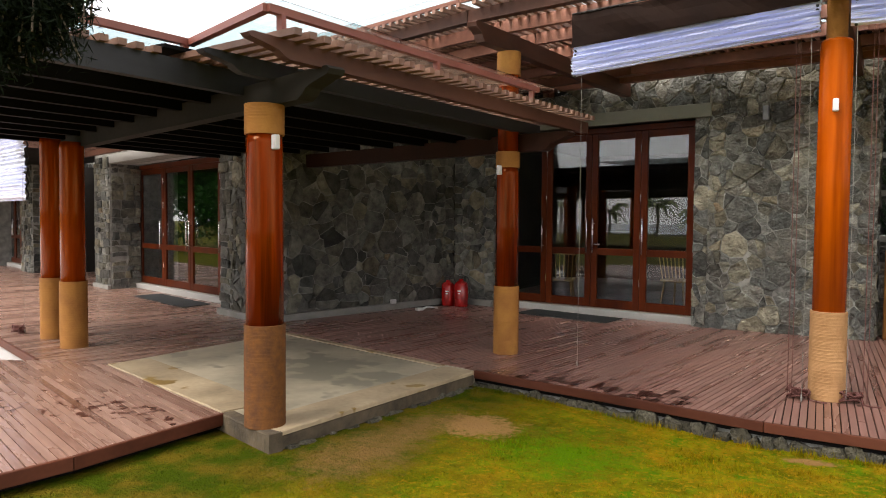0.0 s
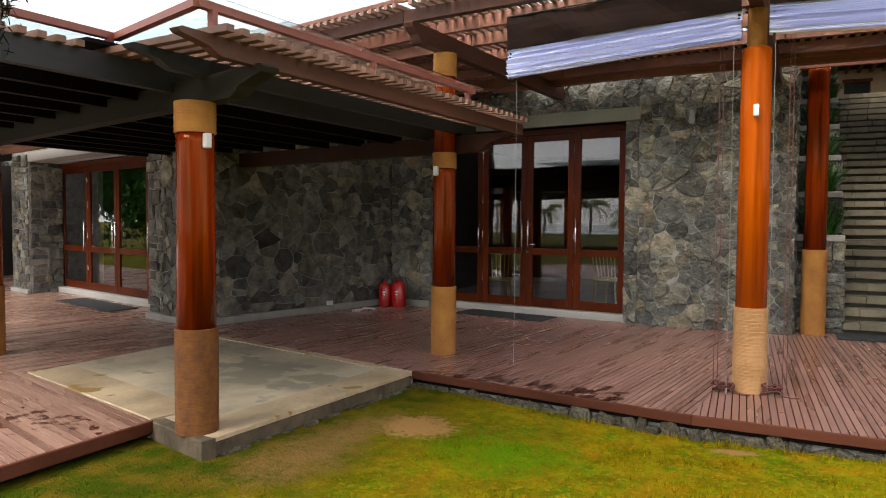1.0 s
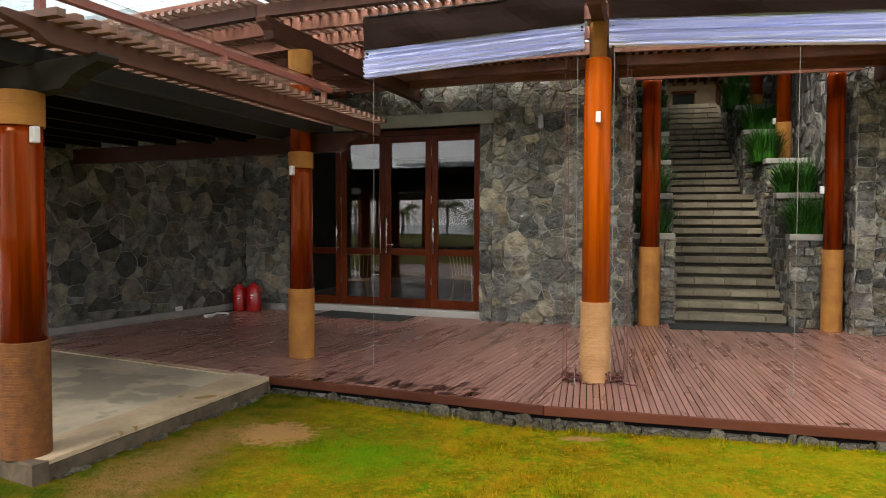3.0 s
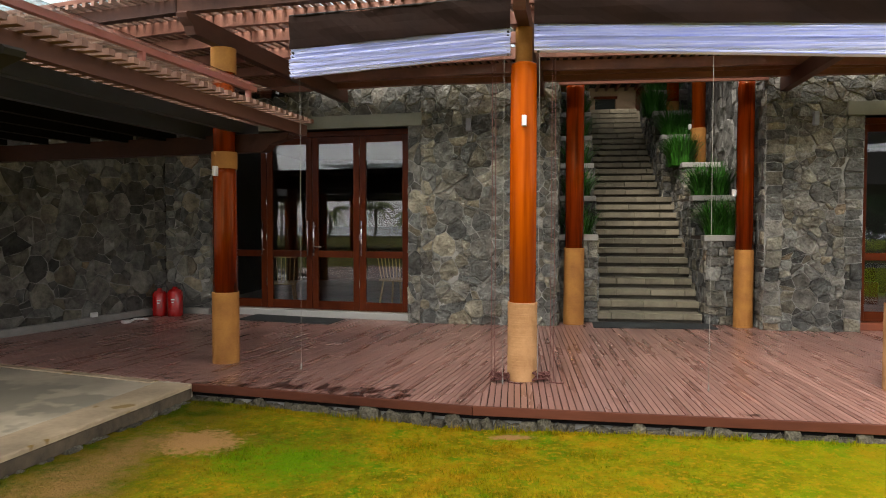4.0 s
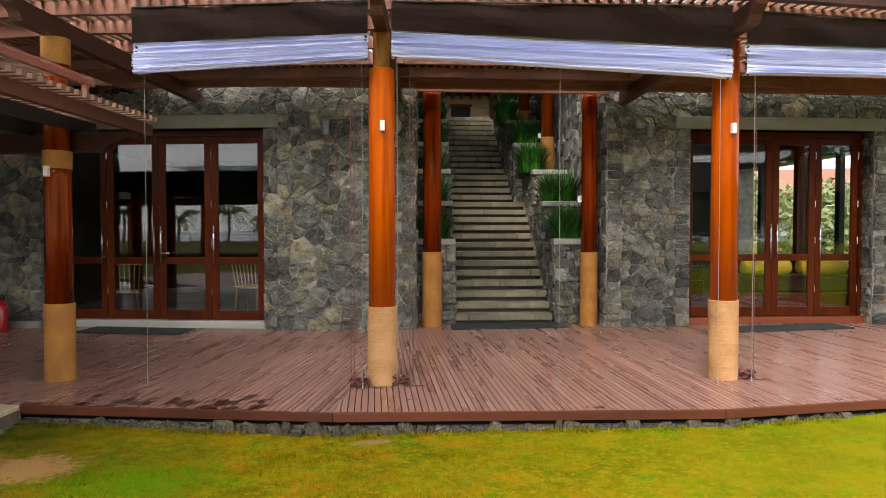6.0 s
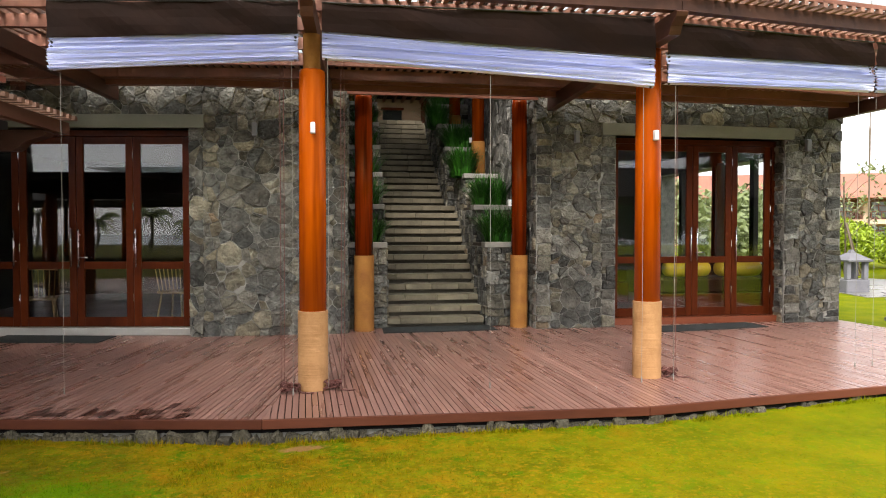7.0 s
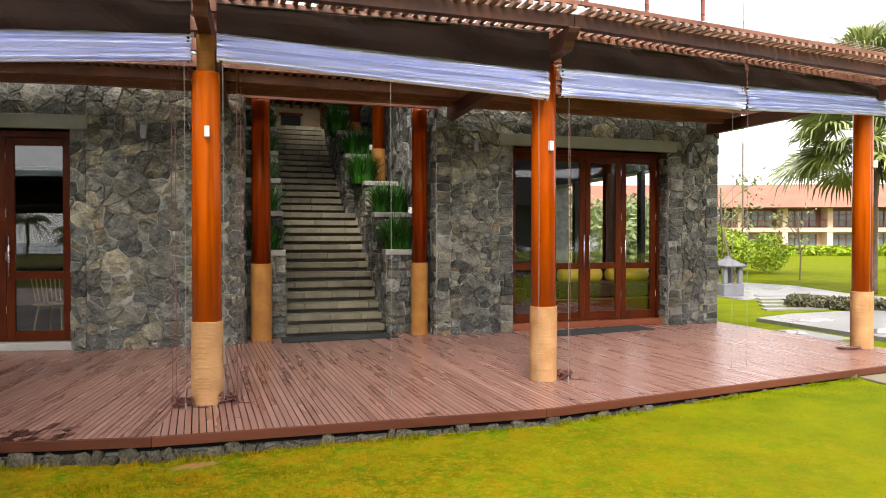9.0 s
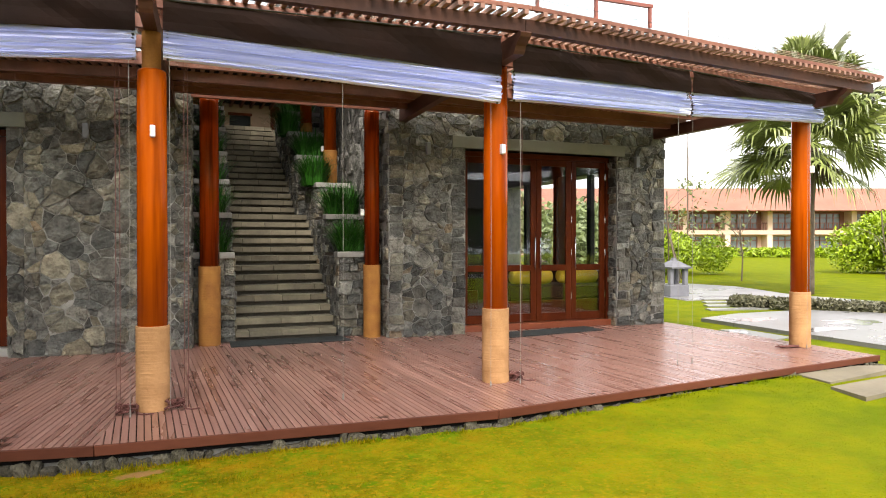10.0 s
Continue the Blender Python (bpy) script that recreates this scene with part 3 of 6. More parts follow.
def build_low_pergola():
    top = empty("pergola", (-5, 5, 2.2), "dark timber pergola with carved beam ends, slats and glass roof", "pergola")
    inv = top.matrix_world.inverted()

    def add(name, bm, material, label=""):
        bm.transform(inv)
        return part(name, bm, material, top, label)

    add("cross_beam", beam(bmesh.new(), (-2.70, 3.36), (-7.75, 4.76), 2.16, 2.33, 0.12, 0.35), GREYBEAM)
    add("cross_beam", beam(bmesh.new(), (-2.40, 6.67), (-6.8, 7.6), 2.12, 2.30, 0.12, 0.3), SHADERED)
    d = Vector((0.106, 0.994))
    for k in range(12):
        x0 = -2.88 - 0.52 * k
        y0 = 2.78 + 0.14 * k if k < 2 else -1.0
        p = Vector((x0, y0)) if k < 2 else Vector((-3.82 - 0.5 * (k - 2), 2.9)) - d * 1.3
        q = p + d * ((7.1 - p.y) / d.y)
        add("beam", beam(bmesh.new(), tuple(p), tuple(q), 2.32 if k < 2 else 2.27, 2.43, 0.07, 0.3 if k < 2 else 0.0), BEAMMID if k == 0 else (LITBEAM if k < 3 else BEAM))
    # slats across the beams
    y = 1.66
    while y < 7.0:
        right = (-2.70 if y > 2.9 else -3.74) + 0.107 * (y - 2.9)
        m, length = line_frame((right, y), (-9.5, y + 0.107 * (right + 9.5)))
        add("slat", box(bmesh.new(), (0, -0.027, 2.43), (length, 0.027, 2.47), m), PALESLAT)
        y += 0.112
    # steel edge rail on short posts, and the glass that lies on it
    corner, near, tip, end = (-3.93, 3.30), (-4.12, 1.6), (-2.885, 2.96), (-2.50, 6.0)
    for p, q in ((near, corner), (corner, tip), (tip, end)):
        add("edge_rail", beam(bmesh.new(), p, q, 2.575, 2.62, 0.05), RED, "red painted steel rail")
    for x, y in ((-2.86, 3.05), (-2.68, 4.5), (-2.515, 5.9), (-3.93, 3.25), (-4.09, 1.8)):
        add("rail_post", box(bmesh.new(), (x - 0.02, y - 0.02, 2.47), (x + 0.02, y + 0.02, 2.575)), RED)
    for pts in ([(-2.80, 2.92), (-2.36, 6.55), (-5.6, 6.9), (-6.0, 3.6), (-3.93, 3.35)], [(-3.95, 3.28), (-4.15, 1.55), (-9, 2.1), (-9, 4.2), (-6.05, 3.6)]):
        g = add("glass_sheet", sheet(pts, 2.63, 2.633), ROOFGLASS, "clear green-tinted roof glass")
        g.visible_shadow = False
    # boards added over the inner bays to keep daylight out
    add("soffit", prism(bmesh.new(), [(-3.75, 2.95), (-3.3, 7.0), (-6.4, 7.6), (-8.4, 5.2), (-9.9, 3.0)], 2.475, 2.50), BEAM, "dark boards added to shade the inner bays")


build_low_pergola()


def arc_point(u, v):
    """A point of the curved veranda: u along the line of columns in metres from column c, v outwards from it."""
    line = [Vector((-6.2, 7.45)), Vector(COL["b"]), Vector(COL["c"]), Vector(COL["d"]), Vector(COL["g"]), Vector((12.0, 7.5))]
    if u < 0:
        u += (line[2] - line[1]).length
        k = 1
        if u < 0:
            k, u = 0, u + (line[1] - line[0]).length
    else:
        k = 2
        while u > (line[k + 1] - line[k]).length and k < 4:
            u -= (line[k + 1] - line[k]).length
            k += 1
    d = (line[k + 1] - line[k]).normalized()
    return line[k] + d * u + Vector((d.y, -d.x)) * v


def build_high_pergola():
    top = empty("pergola", (2, 7, 3.2), "reddish timber veranda roof with rafters, purlins and close slats", "pergola")
    inv = top.matrix_world.inverted()

    def add(name, bm, material, label=""):
        bm.transform(inv)
        return part(name, bm, material, top, label)

    for key, rear in (("b", (-2.75, 9.85)), ("c", (0.05, 9.7)), ("d", (3.2, 9.7)), ("g", (7.75, 9.75))):
        c, r = Vector(COL[key]), Vector(rear)
        d = (c - r).normalized()
        add("rafter", beam(bmesh.new(), tuple(c + d * 0.70), tuple(r), 3.15, 3.33, 0.105, 0.16), BEAMMID)
    us = [-6.6, -3.03, 0, 3.18, 8.06, 8.6]
    for a, b in zip(us, us[1:]):
        add("edge_beam", beam(bmesh.new(), tuple(arc_point(a + 0.001, 0.60)), tuple(arc_point(b - 0.001, 0.60)), 3.335, 3.45, 0.09), BEAMMID)
    for v in (0.10, -0.5, -1.2, -1.9, -2.6):
        for a, b in zip(us, us[1:]):
            add("purlin", beam(bmesh.new(), tuple(arc_point(a + 0.001, v)), tuple(arc_point(b - 0.001, v)), 3.33, 3.45, 0.06), BEAMRED)
    for a, b in zip(us, us[1:]):
        add("fascia", beam(bmesh.new(), tuple(arc_point(a + 0.001, 0.76)), tuple(arc_point(b - 0.001, 0.76)), 3.492, 3.53, 0.03), BEAMRED)
    for p, q in (((-5.6, 10.2), (-1.62, 9.60)), ((-1.62, 9.60), (0.29, 9.60)), ((0.29, 9.60), (3.0, 9.60)), ((3.0, 9.60), (8.0, 9.66))):
        add("wall_plate", beam(bmesh.new(), (p[0], p[1] - 0.35), (q[0], q[1] - 0.35), 3.345, 3.72, 0.06), BEAMRED)
        add("wall_plate", beam(bmesh.new(), (p[0], p[1] - 0.27), (q[0], q[1] - 0.27), 3.275, 3.35, 0.10), BEAMRED)
        # board out of view that keeps stripes of skylight off the wall plates
        add("flashing", beam(bmesh.new(), (p[0], p[1] - 0.68), (q[0], q[1] - 0.68), 3.494, 3.515, 0.60), BEAM)
    add("wall_plate", beam(bmesh.new(), (0.29, 9.70), (3.0, 9.70), 3.30, 3.534, 0.06), BEAMRED)
    u = -6.6
    while u < 8.6:
        p, q = arc_point(u, 0.78), arc_point(u, -2.93)
        m, length = line_frame(tuple(p), tuple(q))
        add("slat", box(bmesh.new(), (0, -0.021, 3.45), (length, 0.021, 3.49), m), SLAT)
        u += 0.108
    for a, b in zip(us, us[1:]):
        p, q, r, s = arc_point(a + 0.01, 0.84), arc_point(b - 0.01, 0.84), arc_point(b - 0.01, -2.95), arc_point(a + 0.01, -2.95)
        g = add("glass_sheet", sheet([tuple(p), tuple(q), tuple(r), tuple(s)], 3.57, 3.573), ROOFGLASS, "clear green-tinted roof glass")
        g.visible_shadow = False


build_high_pergola()
# boards out of view that close the inner corner to daylight
tagged(part("ceiling", prism(bmesh.new(), [(-3.5, 7.2), (-3.3, 10.2), (-6.2, 10.9), (-7.2, 6.9), (-6.3, 7.4)], 3.50, 3.53), BEAM), "unseen dark boards that shade the inner corner", "ceiling", kind="structure")
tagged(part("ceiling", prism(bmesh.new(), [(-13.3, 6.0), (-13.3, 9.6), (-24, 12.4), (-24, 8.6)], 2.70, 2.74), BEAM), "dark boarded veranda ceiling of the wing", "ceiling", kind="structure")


def build_wing_pergola():
    """Unseen open slats over the wing's deck, between low pergola and boarded ceiling."""
    # added so that only part of the daylight reaches the wing
    top = empty("pergola", (-11, 7, 2.7), "unseen brown timber slats that thin the light on the wing", "pergola")
    for k in range(5):
        s = k / 4
        bm = beam(bmesh.new(), (-9.3 + 0.4 * s, 5.0 + 3.1 * s), (-13.3, 6.05 + 3.3 * s), 2.60, 2.70, 0.07)
        bm.transform(top.matrix_world.inverted())
        part("beam", bm, BEAMMID, top)
    for k in range(32):
        s = k / 31
        p, q = (-9.35 - 3.9 * s, 5.0 + 1.05 * s), (-8.95 - 4.3 * s, 8.15 + 1.3 * s)
        m, length = line_frame(p, q)
        bm = box(bmesh.new(), (0, -0.02, 2.70), (length, 0.02, 2.74), m)
        bm.transform(top.matrix_world.inverted())
        part("slat", bm, PALESLAT, top)


build_wing_pergola()


# ---- blinds ----
def blind(p, q, z):
    """Rolled-up clear blind under a brown canvas valance; z: (valance top, valance bottom, fold bottom) at both ends."""
    b = empty("blind", (*p, 0), "brown canvas valance over a folded clear plastic blind", "blind", "blinds between the columns")
    inv = b.matrix_world.inverted()
    m, length = line_frame(p, q)
    (t0, v0, f0), (t1, v1, f1) = z
    n = 24

    def strip(rows, off):
        bm = bmesh.new()
        grid = []
        for k in range(n + 1):
            s = k / n
            grid.append([bm.verts.new(inv @ m @ Vector((s * length, off(s, r), (1 - s) * (t0 * r[0] + v0 * r[1] + f0 * r[2]) + s * (t1 * r[0] + v1 * r[1] + f1 * r[2])))) for r in rows])
        for a, c in zip(grid, grid[1:]):
            for k in range(len(rows) - 1):
                bm.faces.new((a[k], c[k], c[k + 1], a[k + 1]))
        return bm

    v = part("valance", strip([(1, 0, 0), (0.75, 0.25, 0), (0.5, 0.5, 0), (0.25, 0.75, 0), (0, 1, 0), (0, 0.93, 0.07)], lambda s, r: -0.085 + 0.018 * math.sin(9 * s + r[0] * 5) + 0.012 * math.sin(23 * s - r[1] * 4) + 0.03 * r[0]), CANVAS, b)
    rng = random.Random(int(p[0] * 100))
    n = 60
    rows, depth, f = [], [], 0.0
    while f < 1.0:
        rows.append((0, 1 - f, f))
        depth.append((0.03 if f < 0.3 else 0.04) * (1.0 if len(rows) % 2 else 0.35) + 0.03 * math.sin(f * 2.6) + rng.uniform(-0.008, 0.008))
        f += rng.uniform(0.018, 0.034)
    rows.append((0, 0, 1))
    depth.append(0.02)
    wave = [(rng.uniform(2, 9), rng.uniform(0, 6), rng.uniform(0.0005, 0.003)) for _ in rows]
    pull = [rng.uniform(-0.5, 1) * 0.03 for _ in rows]

    def off(s, r):
        k = rows.index(r)
        end = max(0.0, 1 - min(s, 1 - s) * 12)
        return -0.02 - depth[k] - wave[k][2] * math.sin(wave[k][0] * s * 6 + wave[k][1]) + end * pull[k]

    fold = part("folds", strip(rows, off), VINYL, b, "clear plastic sheet gathered in folds")
    for s in (0.012, 0.988):
        z0, z2 = v0 + (v1 - v0) * s, f0 + (f1 - f0) * s
        bm = tube(bmesh.new(), [inv @ m @ Vector((s * length, -0.05 + 0.03 * (k % 2), z2 + (z0 - z2) * k / 14)) for k in range(15)], 0.012, 6)
        part("cord_loop", bm, BLACK, fold, "dark cord threaded through the folds")
    bm = tube(bmesh.new(), [inv @ m @ Vector((0, -0.07, t0)), inv @ m @ Vector((length, -0.07, t1))], 0.008, 6)
    part("rod", bm, BLACK, v)
    return b


blind((-2.32, 6.50), (-0.22, 6.14), ((3.37, 3.07, 2.785), (3.36, 3.10, 2.865)))
blind((-0.03, 6.12), (3.0, 6.13), ((3.35, 3.12, 2.877), (3.38, 3.03, 2.742)))
blind((3.125, 6.15), (5.57, 6.47), ((3.35, 3.08, 2.785), (3.36, 3.13, 2.85)))
blind((5.6, 6.475), (8.05, 6.80), ((3.36, 3.13, 2.85), (3.33, 3.22, 2.97)))


# ---- lintels ----
for p, q, z0, z1 in (((-5.10, 10.212), (-1.60, 9.70), 2.79, 2.97), ((4.0, 9.725), (7.13, 9.75), 2.83, 3.01)):
    m, length = line_frame(p, q)
    tagged(part("trim", box(bmesh.new(), (0, 0, z0), (length, 0.3, z1), m, 0.006), LINTEL), "plain cement lintel over the doors", "lintel", kind="structure")


# ---- doors ----
def leaf(parent, m, w, z0, z1, handle=0, lever=False, mid=0.95):
    """One glazed leaf in its own frame m (x along the door, y inwards), with stiles, rails, two panes, pull bar and hinges."""
    lf = empty("leaf", parent.matrix_world.inverted() @ m, "", "")
    for key in ("label", "category"):
        if key in lf:
            del lf[key]
    lf.parent = parent
    st, th = 0.10, 0.045
    bm = bmesh.new()
    box(bm, (0.003, 0, z0), (st, th, z1), None, 0.004)
    box(bm, (w - st, 0, z0), (w - 0.003, th, z1), None, 0.004)
    part("stile", bm, FRAME, lf)
    for a, b in ((z0, z0 + 0.13), (mid - 0.05, mid + 0.05), (z1 - 0.10, z1)):
        part("rail", box(bmesh.new(), (st, 0.003, a), (w - st, th - 0.003, b), None, 0.003), FRAME, lf)
    for a, b in ((z0 + 0.13, mid - 0.05), (mid + 0.05, z1 - 0.10)):
        pane = part("pane", box(bmesh.new(), (st - 0.01, 0.018, a - 0.01), (w - st + 0.01, 0.026, b + 0.01)), GLASS, lf)
        pane.visible_shadow = False
    if handle:
        x = st * 0.5 if handle < 0 else w - st * 0.5
        bm = tube(bmesh.new(), [(x, -0.055, mid - 0.02), (x, -0.055, mid + 0.50)], 0.011, 8)
        for z in (mid + 0.06, mid + 0.42):
            tube(bm, [(x, 0.0, z), (x, -0.055, z)], 0.007, 6)
        part("handle", bm, STEEL, lf, "brushed steel pull bar", True)
    if lever:
        bm = tube(bmesh.new(), [(w - 0.04, 0, mid + 0.11), (w - 0.04, -0.05, mid + 0.11), (w - 0.17, -0.05, mid + 0.11)] if lever > 0 else [(0.04, 0, mid + 0.11), (0.04, -0.05, mid + 0.11), (0.17, -0.05, mid + 0.11)], 0.009, 8)
        part("lever", bm, STEEL, lf, "small steel lever handle", True)
    hx = 0.0 if handle > 0 else w
    for z in (z0 + 0.35, mid + 0.2, mid + 0.75, z1 - 0.3):
        part("hinge", tube(bmesh.new(), [(hx, -0.006, z), (hx, -0.006, z + 0.10)], 0.007, 6), STEEL, lf)
    return lf


def doors(name, p, q, z1, plan, label, sill, mid=0.95):
    """A row of glazed leaves between p and q; plan: (handle side, lever, opening angle) for each."""
    m, length = line_frame(p, q)
    d = empty(name, m, label, "door", kind="structure")
    d.name = name
    f = 0.06
    for lo, hi in (((0, -0.02, 0.10), (f, 0.10, z1)), ((length - f, -0.02, 0.10), (length, 0.10, z1)), ((f, -0.02, z1 - 0.09), (length - f, 0.10, z1))):
        part("door_frame", box(bmesh.new(), lo, hi, None, 0.004), FRAME, d)
    w = (length - 2 * f) / len(plan)
    for k, (handle, lever, swing) in enumerate(plan):
        x = f + k * w
        turn = Matrix.Translation((x, 0.02, 0)) if not swing else Matrix.Translation((x + w, 0.02, 0)) @ Matrix.Rotation(radians(swing), 4, 'Z') @ Matrix.Translation((-w, 0, 0))
        leaf(d, m @ turn, w, 0.11, z1 - 0.09, handle, lever, mid)
    part("door_sill", box(bmesh.new(), (-0.02, -0.10, 0.0), (length + 0.02, 0.16, 0.10), None, 0.006), sill, d)
    return d


SILLWOOD = mat("sill_wood", (0.13, 0.025, 0.008), (0.22, 0.06, 0.022), 3, 0.4, bump=0.05, stretch=(0.2, 1, 1))
doors("door_1", (-4.97, 10.483), (-1.785, 9.997), 2.80, [(1, 0, 0), (1, 0, 0), (-1, -1, 0), (-1, 0, 0)], "four-leaf glazed door in dark red-brown timber, closed", PALE)
doors("door_2", (4.22, 10.02), (6.99, 10.03), 2.84, [(1, 0, 0), (1, 0, 0), (-1, -1, 0), (-1, 0, 0)], "four-leaf glazed door in dark red-brown timber, closed", SILLWOOD, 0.98)
doors("door_3", (-12.45, 9.12), (-7.9, 7.86), 2.44, [(1, 0, 0), (1, 0, 0), (-1, 0, 0), (-1, 0, 0)], "glazed timber doors in dark red-brown wood, closed", PALE, 0.85)


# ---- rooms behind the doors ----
# near black: the dimness of the unlit rooms is put into these colours
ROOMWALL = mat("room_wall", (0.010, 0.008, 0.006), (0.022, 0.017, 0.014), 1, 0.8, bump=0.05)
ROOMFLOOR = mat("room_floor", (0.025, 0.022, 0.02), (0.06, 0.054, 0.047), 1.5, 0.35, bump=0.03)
YELLOW = mat("yellow_fabric", (0.55, 0.36, 0.01), (0.70, 0.50, 0.03), 5, 0.85, fine=90, bump=0.15)
CHAIRWOOD = mat("pale_chair_wood", (0.22, 0.15, 0.06), (0.36, 0.26, 0.12), 4, 0.5, bump=0.05)


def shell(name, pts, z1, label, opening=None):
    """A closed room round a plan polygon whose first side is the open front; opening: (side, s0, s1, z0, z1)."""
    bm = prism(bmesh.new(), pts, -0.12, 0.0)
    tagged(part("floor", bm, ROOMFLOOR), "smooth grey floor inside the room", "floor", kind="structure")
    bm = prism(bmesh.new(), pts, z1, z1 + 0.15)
    tagged(part("ceiling", bm, ROOMWALL), "room ceiling, near black to stand for a dim interior", "ceiling", kind="structure")
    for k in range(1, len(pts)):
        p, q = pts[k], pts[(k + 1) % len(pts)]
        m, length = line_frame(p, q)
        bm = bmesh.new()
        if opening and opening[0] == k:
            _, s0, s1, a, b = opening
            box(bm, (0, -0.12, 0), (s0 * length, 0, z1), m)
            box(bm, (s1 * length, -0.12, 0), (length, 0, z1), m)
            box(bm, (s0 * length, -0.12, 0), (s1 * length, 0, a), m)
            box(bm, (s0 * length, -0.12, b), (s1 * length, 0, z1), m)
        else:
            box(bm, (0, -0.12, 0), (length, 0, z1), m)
        tagged(part("wall_room", bm, ROOMWALL), "room wall, near black to stand for a dim interior", "wall", kind="structure")


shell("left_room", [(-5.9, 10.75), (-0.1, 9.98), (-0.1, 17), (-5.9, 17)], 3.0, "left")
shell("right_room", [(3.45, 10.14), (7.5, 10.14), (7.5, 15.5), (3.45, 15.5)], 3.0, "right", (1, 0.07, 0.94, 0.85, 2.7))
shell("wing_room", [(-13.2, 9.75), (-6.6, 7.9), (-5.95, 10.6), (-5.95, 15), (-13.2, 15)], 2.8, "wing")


def chair(x, y, turn):
    """A spindle-back chair."""
    c = empty("chair", pose(x, y, 0, 0, 0, turn), "pale wooden spindle-back chair standing behind the glass", "chair")
    part("seat", box(bmesh.new(), (-0.23, -0.22, 0.42), (0.23, 0.22, 0.46), None, 0.015), CHAIRWOOD, c)
    for sx in (-1, 1):
        for sy in (-1, 1):
            part("leg", tube(bmesh.new(), [(sx * 0.17, sy * 0.16, 0.42), (sx * 0.22, sy * 0.21, 0.0)], 0.018, 8), CHAIRWOOD, c)
    back = part("backrest", tube(bmesh.new(), [(-0.25, 0.27, 0.87), (-0.12, 0.29, 0.885), (0.12, 0.29, 0.885), (0.25, 0.27, 0.87)], 0.02, 8), CHAIRWOOD, c)
    for k in range(7):
        x0 = -0.19 + k * 0.063
        part("spindle", tube(bmesh.new(), [(x0, 0.19, 0.46), (x0 * 1.15, 0.27, 0.86)], 0.009, 6), CHAIRWOOD, back)
    return c


chair(-4.12, 11.0, 195)
chair(-2.4, 11.9, 160)


def sofa(x, y, turn):
    s = empty("sofa", pose(x, y, 0, 0, 0, turn), "daybed with bright yellow bolsters inside the room", "sofa")
    part("base", box(bmesh.new(), (-1.1, -0.4, 0.0), (1.1, 0.4, 0.40), None, 0.02), FRAME, s)
    part("mattress", box(bmesh.new(), (-1.08, -0.38, 0.40), (1.08, 0.38, 0.66), None, 0.04), CANVAS, s)
    for x0 in (-0.85, 0.1):
        m = Matrix.Translation((x0, 0.0, 0.79)) @ Matrix.Rotation(radians(90), 4, 'Y')
        part("bolster", lathe(bmesh.new(), [(0, 0.09), (0.03, 0.12), (0.1, 0.132), (0.7, 0.132), (0.77, 0.12), (0.8, 0.09)], 20, m), YELLOW, s, smooth=True)
    return s


sofa(6.45, 10.95, 0)
sofa(4.9, 13.6, 0)
for y in (11.35, 12.6, 13.9):
    tagged(part("trim", box(bmesh.new(), (7.50, y, 0.85), (7.60, y + 0.13, 2.7), None, 0.006), ROOMWALL), "dark timber post between the room's windows", "post", kind="structure")


def curtain(x, y0, y1):
    """A gathered pale curtain hanging beside the window."""
    bm = bmesh.new()
    n = 30
    rows = []
    for k in range(n + 1):
        y = y0 + (y1 - y0) * k / n
        rows.append((bm.verts.new((x + 0.025 * math.sin(k * 1.3), y, 0.0)), bm.verts.new((x + 0.02 * math.sin(k * 1.3), y, 2.72))))
    for a, b in zip(rows, rows[1:]):
        bm.faces.new((a[0], b[0], b[1], a[1]))
    tagged(part("curtain", bm, PALE), "pale gathered curtain beside the room window", "curtain")


curtain(7.4, 12.05, 12.35)


# ---- mats ----
def mat_on_floor(pts, label):
    tagged(part("door_mat", prism(bmesh.new(), pts, 0.003, 0.016), MATM), label, "mat", "mats at the doors")


mat_on_floor([(-4.33, 9.66), (-2.86, 9.38), (-2.78, 9.93), (-4.25, 10.25)], "black rubber door mat on the deck before the glazed door")
mat_on_floor([(4.66, 9.10), (6.45, 9.36), (6.40, 9.86), (4.62, 9.62)], "black rubber door mat on the deck before the glazed door")
mat_on_floor([(0.78, 9.63), (2.42, 9.70), (2.40, 10.19), (0.80, 10.16)], "black rubber mat at the foot of the stairs")
mat_on_floor([(-10.98, 7.95), (-8.95, 7.33), (-8.95, 7.88), (-10.9, 8.44)], "black rubber door mat on the deck before the glazed door")


# ---- stairs and planters ----
R, T, Y0 = 0.147, 0.25, 10.2


def stair_sides(y):
    left = 0.88 + 0.045 * (y - Y0)
    return left, (2.32 + 0.045 * (y - Y0) if y < 13.42 else 2.26 + 0.015 * (y - 13.42))


